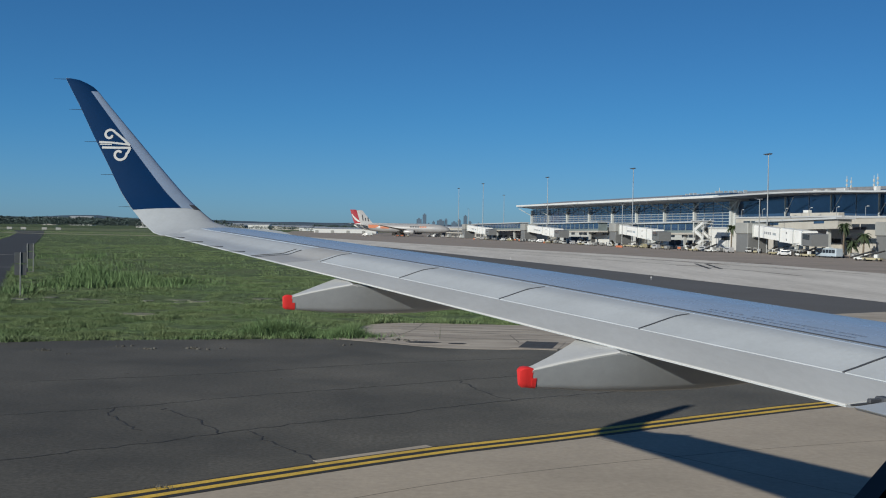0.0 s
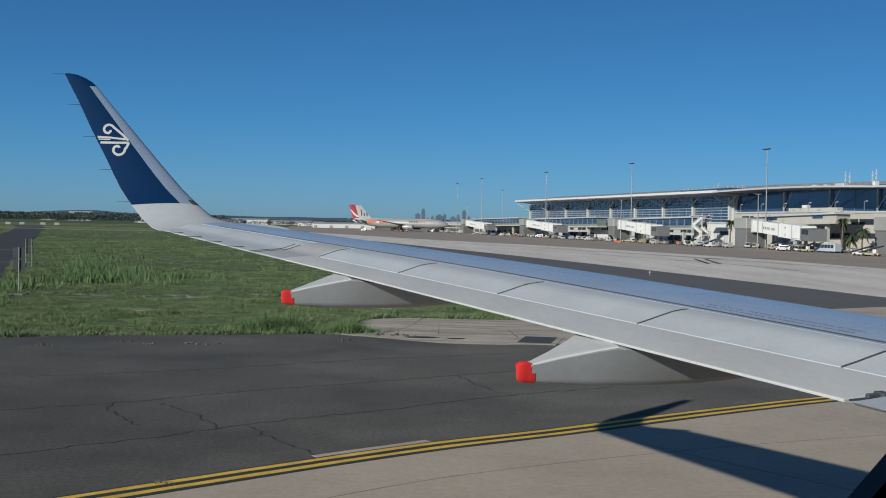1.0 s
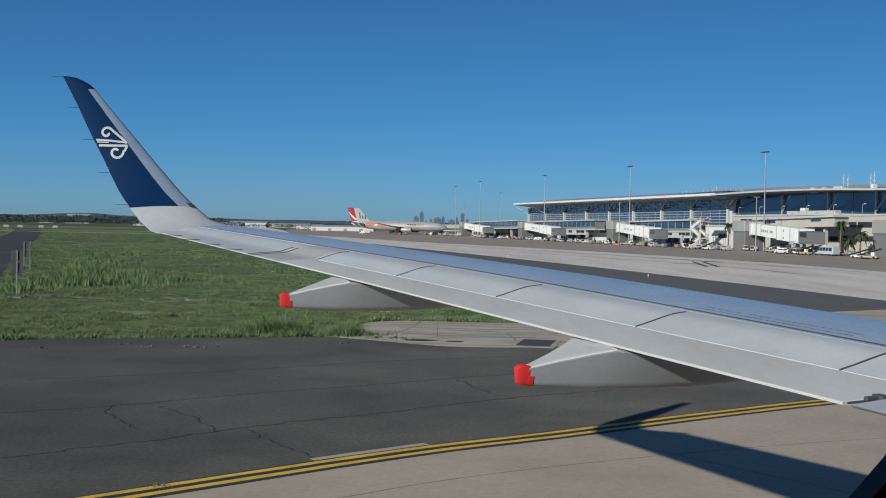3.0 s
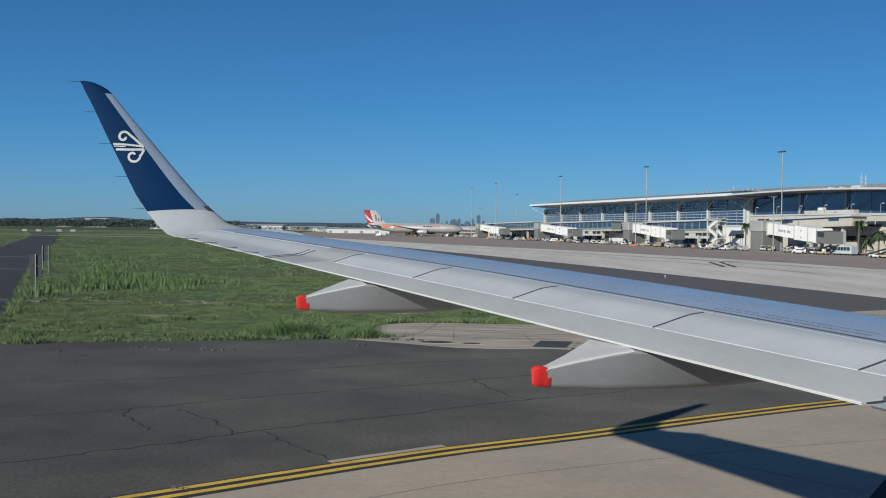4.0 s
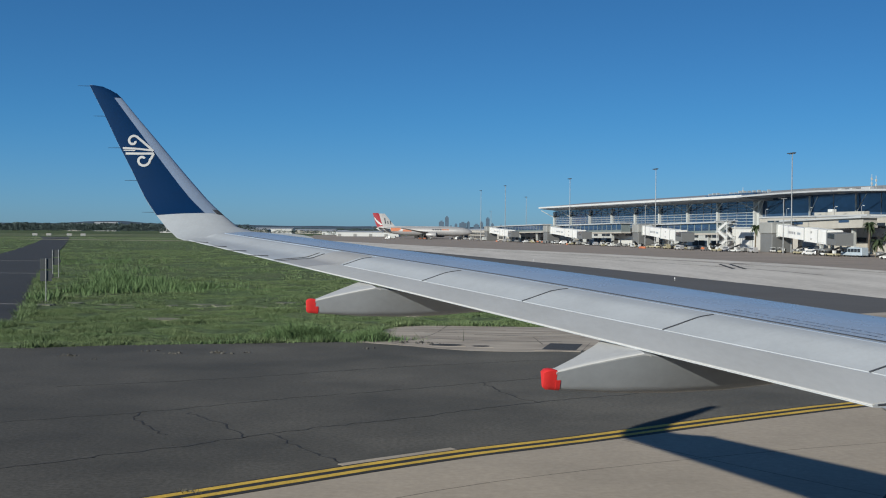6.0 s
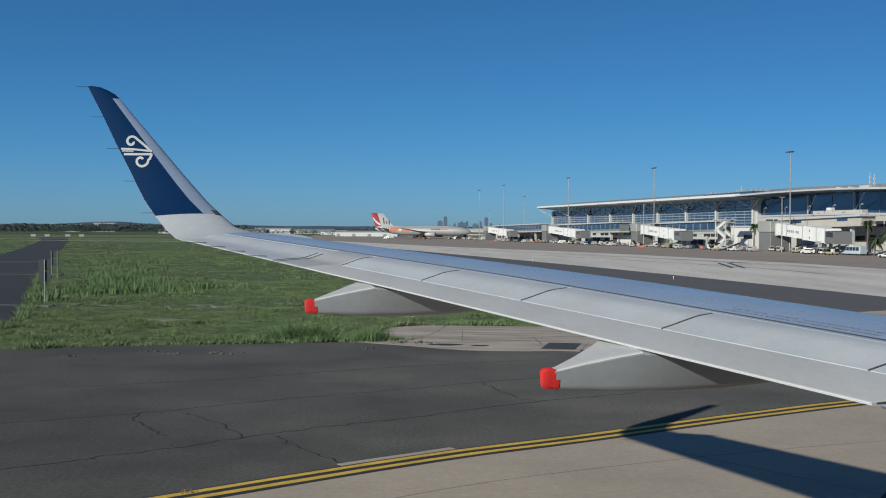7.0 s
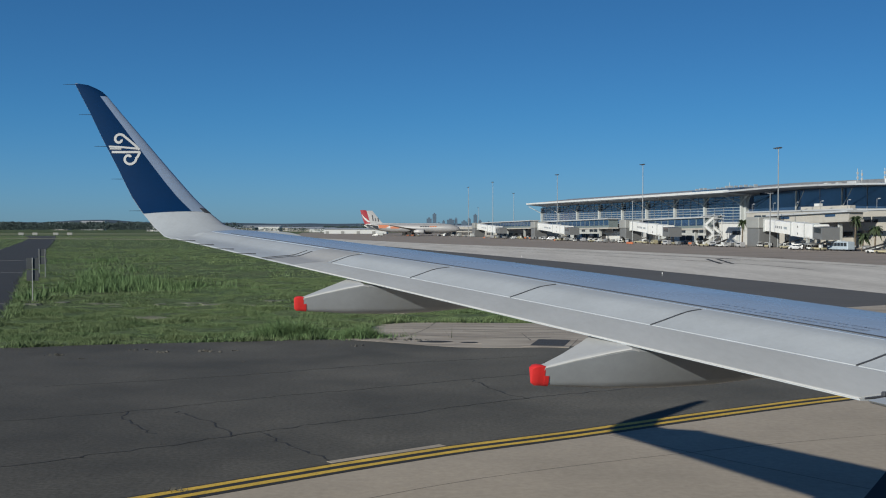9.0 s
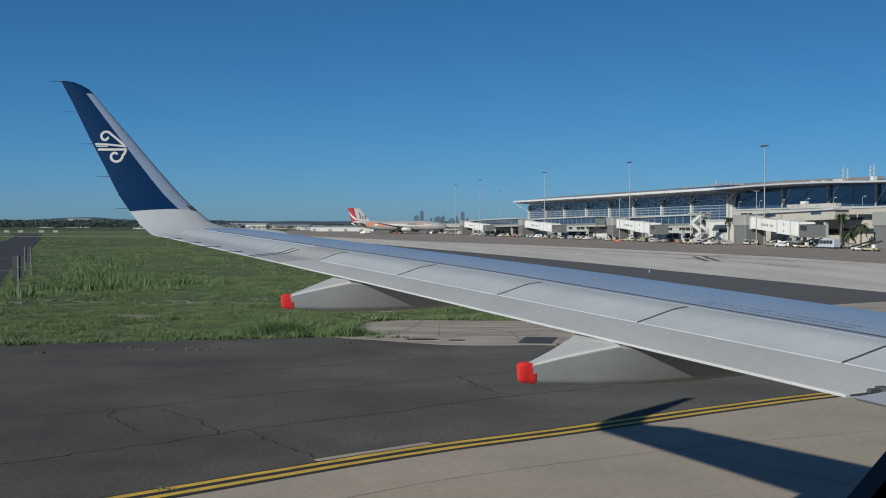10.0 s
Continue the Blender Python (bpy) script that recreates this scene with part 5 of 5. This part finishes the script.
STRAW = mat("straw_green_blades", (0.112, 0.164, 0.072), 0.8, 0, 0.5, 0.3, 0.2, 3, tint=(0.136, 0.175, 0.084), spec=0.2, island=0.3)
for k, (y0, y1, x0, x1, n, lo, hi, w, per, scale, where) in enumerate((
        (38, 62, -34, 16, 190000, 0.01, 0.17, 0.032, 6, 1.0, "along the taxiway edge"), (60, 100, -56, 18, 190000, 0.01, 0.15, 0.050, 5, 1.6, "on the infield"),
        (98, 240, -130, 10, 150000, 0.02, 0.15, 0.11, 3, 2.4, "further out on the infield"), (236, 620, -300, 0, 75000, 0.04, 0.20, 0.30, 2, 7.0, "at the far side of the infield"))):
    lush, straw = scatter(y0, y1, x0, x1, n, scale)
    blades("grass", lush, lo, hi, w, BLADE, 1 + 2 * k, "lush uneven green grass " + where, per)
    blades("grass", straw, lo, hi * 0.9, w, STRAW, 2 + 2 * k, "yellow-green straw-tinged grass " + where, per)
# dense overhanging fringe where grass meets the pavement
fr = []
for p in smooth_line(EDGE[3:], 0.03) + smooth_line(CONC_TOP[:6], 0.03):
    fr.append((p.x + rng.normal(0, 0.12), p.y + 0.16 + rng.normal(0, 0.16), -0.03))
for p in smooth_line(STRIP_R[:4], 0.05):
    if p.y < 150:
        fr.append((p.x + 0.12 + rng.normal(0, 0.16), p.y + rng.normal(0, 0.12), -0.05))
blades("grass_fringe", fr, 0.12, 0.34, 0.05, BLADE, 4, "long grass fringe hanging over the pavement edge", 5)
# tall tussocks
tall = []
for cx, cy, rx, ry, n in ((-24.8, 82, 2.4, 7, 1300), (-27.4, 93, 3.0, 8, 600), (-20.0, 83, 4.5, 6, 420), (-26.0, 69, 1.2, 2, 90), (-33, 112, 4, 10, 240), (-46, 145, 8, 14, 300)):
    q = rng.normal(0, 0.45, (n, 2)) * (rx, ry) + (cx, cy)
    tall.append(np.column_stack([q, [rise_at(x, y) for x, y in q]]))
tall = np.vstack(tall)
tall = tall[inside(tall, FIELD)]
blades("tall_grass", tall, 0.10, 0.85, 0.07, REED, 6, "tall rank grass and reeds in a wet patch", 4, sway=0.4)
q = rng.normal(0, 0.45, (3600, 2)) * (2.6, 0.8) + (-5.2, 45.2)
blades("tall_grass", np.column_stack([q, np.full(3600, -0.06)]), 0.24, 0.66, 0.045, REED, 8, "rank grass overhanging the corner of the pavement", 3, sway=0.55)
# dry pale patch and dirt in the grass
TRACK = mat("trodden_earth", (0.120, 0.128, 0.095), 0.95, 0, 0.6, 0.35, 0.2, 4, tint=(0.085, 0.105, 0.062))
DIRT = mat("dry_dirt", (0.165, 0.165, 0.118), 0.95, 0, 0.8, 0.3, 0.2, 6, tint=(0.135, 0.14, 0.09))
for k, (x, y, w, d) in enumerate(BARE):
    rnd = random.Random(k)
    bm = bmesh.new()
    z = rise_at(x, y)
    rim = [bm.verts.new((x + w * rnd.uniform(0.6, 1.1) * math.cos(a), y + d * rnd.uniform(0.6, 1.1) * math.sin(a), z - 0.08)) for a in (2 * math.pi * i / 22 for i in range(22))]
    top = [bm.verts.new((x + (v.co.x - x) * 0.8, y + (v.co.y - y) * 0.8, z + 0.035)) for v in rim]
    for i in range(22):
        bm.faces.new((rim[i], rim[(i + 1) % 22], top[(i + 1) % 22], top[i]))
    bm.faces.new(top)
    tagged(part("bare_patch", bm, DIRT if k < 2 else TRACK), "bare pale dirt patch in the grass" if k < 2 else "worn grey earth showing through thin grass", "dirt", kind="structure")
for k, c in enumerate(([(-330, 560), (-200, 545), (-60, 530)], [(-420, 760), (-200, 735), (-80, 720)], [(-180, 470), (-110, 440), (-60, 425)], [(-500, 930), (-250, 900), (-110, 880)])):
    structure("dry_strip", ribbon(smooth_line(c, 12), 2.5 + 3 * k, -2.5 - 2 * k, -0.2, 0.03, 1.2, k), DIRT, "long strip of dry straw-coloured grass", "grass strip")
# weeds and rubble on the asphalt edge and by the line
TUFT = mat("dead_weed_stems", (0.125, 0.118, 0.098), 0.9, 0, 2, 0.3, 0.2, 15, island=0.4)
for k, (x, y) in enumerate(((-13.2, 38.6), (-9.9, 39.6), (-8.4, 39.9), (-4.35, 18.6))):
    q = rng.normal(0, 0.10, (16, 2)) * (1.3, 0.6) + (x, y)
    blades("weed_tuft", np.column_stack([q, np.zeros(16)]), 0.03, 0.10, 0.03, TUFT, 20 + k, "small dry weed tuft growing in a pavement crack", 3, "weed")

# ---- tyre marks, stains and small things on the pavements ----
SCUFF = mat("rubber_scuff", (0.16, 0.145, 0.13), 0.9, 0, 0.8, 0.3, 0.1, 5, tint=(0.22, 0.20, 0.175))
SCUFF2 = mat("rubber_scuff_far", (0.27, 0.255, 0.235), 0.9, 0, 0.3, 0.3, 0.1, 3)


def marks(name, lines, w, z, material, label):
    for k, c in enumerate(lines):
        structure(name, ribbon(smooth_line(c, 1.2), w, -w, z - 0.006, z + 0.0004 * k, w * 0.25, k), material, label, "tyre mark")


marks("tyre_mark", [[(40, 160), (22, 222), (-6, 300)], [(44, 140), (30, 190), (4, 262)], [(38, 120), (33, 150), (12, 215)], [(48, 128), (38, 170), (16, 240)]], 0.35, 0.010, SCUFF2, "grey tyre mark along the pale concrete")
marks("tyre_mark", [[(33.0, 139), (36.2, 161)], [(34.4, 139), (37.6, 161)], [(31.3, 150.5), (38.5, 151.5)], [(37.4, 160), (41, 166), (49, 168)]], 0.24, 0.016, CRACK, "short black skid mark on the pale concrete")
marks("tyre_mark", [[(0.6, 47.8), (5, 47.0), (10, 48.6)], [(-1.5, 48.8), (4, 48.4), (10, 50.3)], [(-2.2, 46.4), (1.0, 45.2), (4.0, 44.9)], [(2.6, 49.6), (6, 49.0), (11, 51.0)], [(-2.0, 50.3), (2, 50.0)]], 0.12, 0.0125, SCUFF, "faint brown stain across the concrete")

# low flush taxiway edge lights
for x, y in ((19.2, 103), (10.6, 166)):
    ob = thing("taxiway_light", "small pale taxiway edge light on a short stem", "taxiway light", pose(x, y, 0.0), "taxiway edge lights")
    part("stem", rodded((0, 0, 0), (0, 0, 0.2), 0.03, n=8), STEEL, ob)
    part("lens", rodded((0, 0, 0.2), (0, 0, 0.34), 0.055, 0.04, n=8), SILVER, ob)

# guidance sign boxes seen from behind, and a guard rail, further back beside the taxiway
NAVYBACK = mat("sign_box_dark_paint", (0.018, 0.026, 0.036), 0.6, 0, 2, 0.15)
for k in range(2):
    ob = thing("guidance_sign", "low dark guidance sign box with white labels, seen from behind", "sign", pose(-55 + 2.15 * k, 66 + 0.1 * k, -0.05, 0, 0, 4), "guidance sign boxes in the grass")
    part("housing", boxed(-1.0, 1.0, -0.14, 0.14, 0.16, 0.98, bevel=0.02), NAVYBACK, ob)
    part("top_rim", boxed(-1.03, 1.03, -0.17, 0.17, 0.98, 1.02), SEAM, ob)
    for x in (-0.45, 0.45):
        part("label_plate", boxed(x - 0.22, x + 0.22, -0.152, -0.142, 0.80, 0.93), WHITE, ob, "small white label")
    for x in (-0.8, -0.25, 0.25, 0.8):
        part("leg", rodded((x, 0, 0), (x, 0, 0.17), 0.04, n=8), STEEL, ob)
    part("footing", boxed(-1.1, 1.1, -0.3, 0.3, -0.1, 0.03, bevel=0.01), STAINED, ob, "flat concrete footing")
rail = thing("guard_rail", "weathered grey steel guard rail across a culvert", "guard rail", pose(-46, 50, -0.05, 0, 0, 8))
part("beam", loft(bmesh.new(), [[(x, 0, 0.45), (x, -0.05, 0.52), (x, 0, 0.6), (x, -0.05, 0.68), (x, 0, 0.75), (x, 0.04, 0.6)] for x in (-4, 0, 4)]), STEEL, rail)
for x in (-3.6, -1.8, 0, 1.8, 3.6):
    part("post", boxed(x - 0.06, x + 0.06, 0.02, 0.14, -0.05, 0.72), STEEL, rail)

# clods of dirt and stones lying on the asphalt
CLOD = mat("dry_clod", (0.088, 0.086, 0.078), 0.95, 0, 3, 0.3, 0.2, 20)
for k, (x, y, w) in enumerate(((-13.3, 38.8, 0.28), (-12.1, 37.6, 0.16), (-9.8, 39.5, 0.30), (-8.5, 39.8, 0.36), (-7.4, 40.2, 0.18), (-11.0, 40.4, 0.22), (-1.6, 43.9, 0.42), (-1.2, 43.8, 0.30), (-0.7, 43.9, 0.2), (-6.6, 36.8, 0.10), (-4.4, 32.4, 0.09), (-5.7, 22.75, 0.07), (-8.9, 33.0, 0.08), (-3.3, 41.9, 0.2))):
    rnd = random.Random(90 + k)
    bm = bmesh.new()
    for _ in range(5):
        cx, cy, r = x + rnd.gauss(0, w * 0.7), y + rnd.gauss(0, w * 0.5), w * rnd.uniform(0.08, 0.26)
        m = Matrix.Translation((cx, cy, r * 0.15)) @ Matrix.Rotation(rnd.uniform(0, 6), 4, "Z") @ Matrix.Diagonal((1.3, 0.9, 0.8, 1))
        made = bmesh.ops.create_icosphere(bm, subdivisions=1, radius=r, matrix=m)
        for v in made["verts"]:
            v.co += Vector((rnd.gauss(0, r * 0.12), rnd.gauss(0, r * 0.12), rnd.gauss(0, r * 0.06)))
    tagged(part("dirt_clod", bm, CLOD), "dry clod of dirt lying on the asphalt", "dirt", "dirt clods on the asphalt", "stuff")
# rails, lamps and ducts along the roof of the pier blocks
for k in range(9):
    u = 304.8 + k * 11.5
    ob = thing("roof_lamp", "small curved lamp post on the pier roof", "lamp post", stand(u, -14.71 + 0.5, 8.6), "lamps on the pier roof")
    part("post", rodded((0, 0, 0), (0, 0, 1.9), 0.06, n=6), STEEL, ob)
    part("arm", rodded((0, 0, 1.85), (0.9, 0, 2.0), 0.05, n=6), STEEL, ob)
    part("lamp_head", boxed(0.6, 1.2, -0.12, 0.12, 1.9, 2.05, bevel=0.03), WHITE, ob)
ob = thing("roof_duct", "long pale ventilation duct on the pier roof", "duct", stand(323.7, -10.79, 8.6))
part("duct", boxed(0, 22, 0, 1.6, 0, 0.9, bevel=0.08), CREAM, ob)
part("cowl", boxed(6, 8, 0.2, 1.4, 0.9, 1.6, bevel=0.08), WHITE, ob)

# faded paint on the side taxiway
FADED = mat("faded_white_paint", (0.24, 0.24, 0.24), 0.85, 0, 0.6, 0.3, 0.15, 8)
for a, b, w in (((-52, 110), (-40.6, 110), 0.16), ((-40.6, 65), (-25.2, 65), 0.11), ((-66, 152), (-55, 152), 0.2)):
    structure("white_line", ribbon(smooth_line([a, b], 1.0), w, -w, -0.02, 0.004, 0.03, int(b[1])), FADED, "faded white line across the side taxiway", "line marking")
for k in range(9):
    y = 60 + 14 * k + 0.06 * k * k * 14
    cx = -31.5 - 0.343 * (y - 60)
    structure("white_line", ribbon(smooth_line([(cx, y), (cx - 1.1, y + 3.2)], 0.8), 0.07, -0.07, -0.02, 0.004, 0.02, k), FADED, "faded white centre dash on the side taxiway", "line marking")
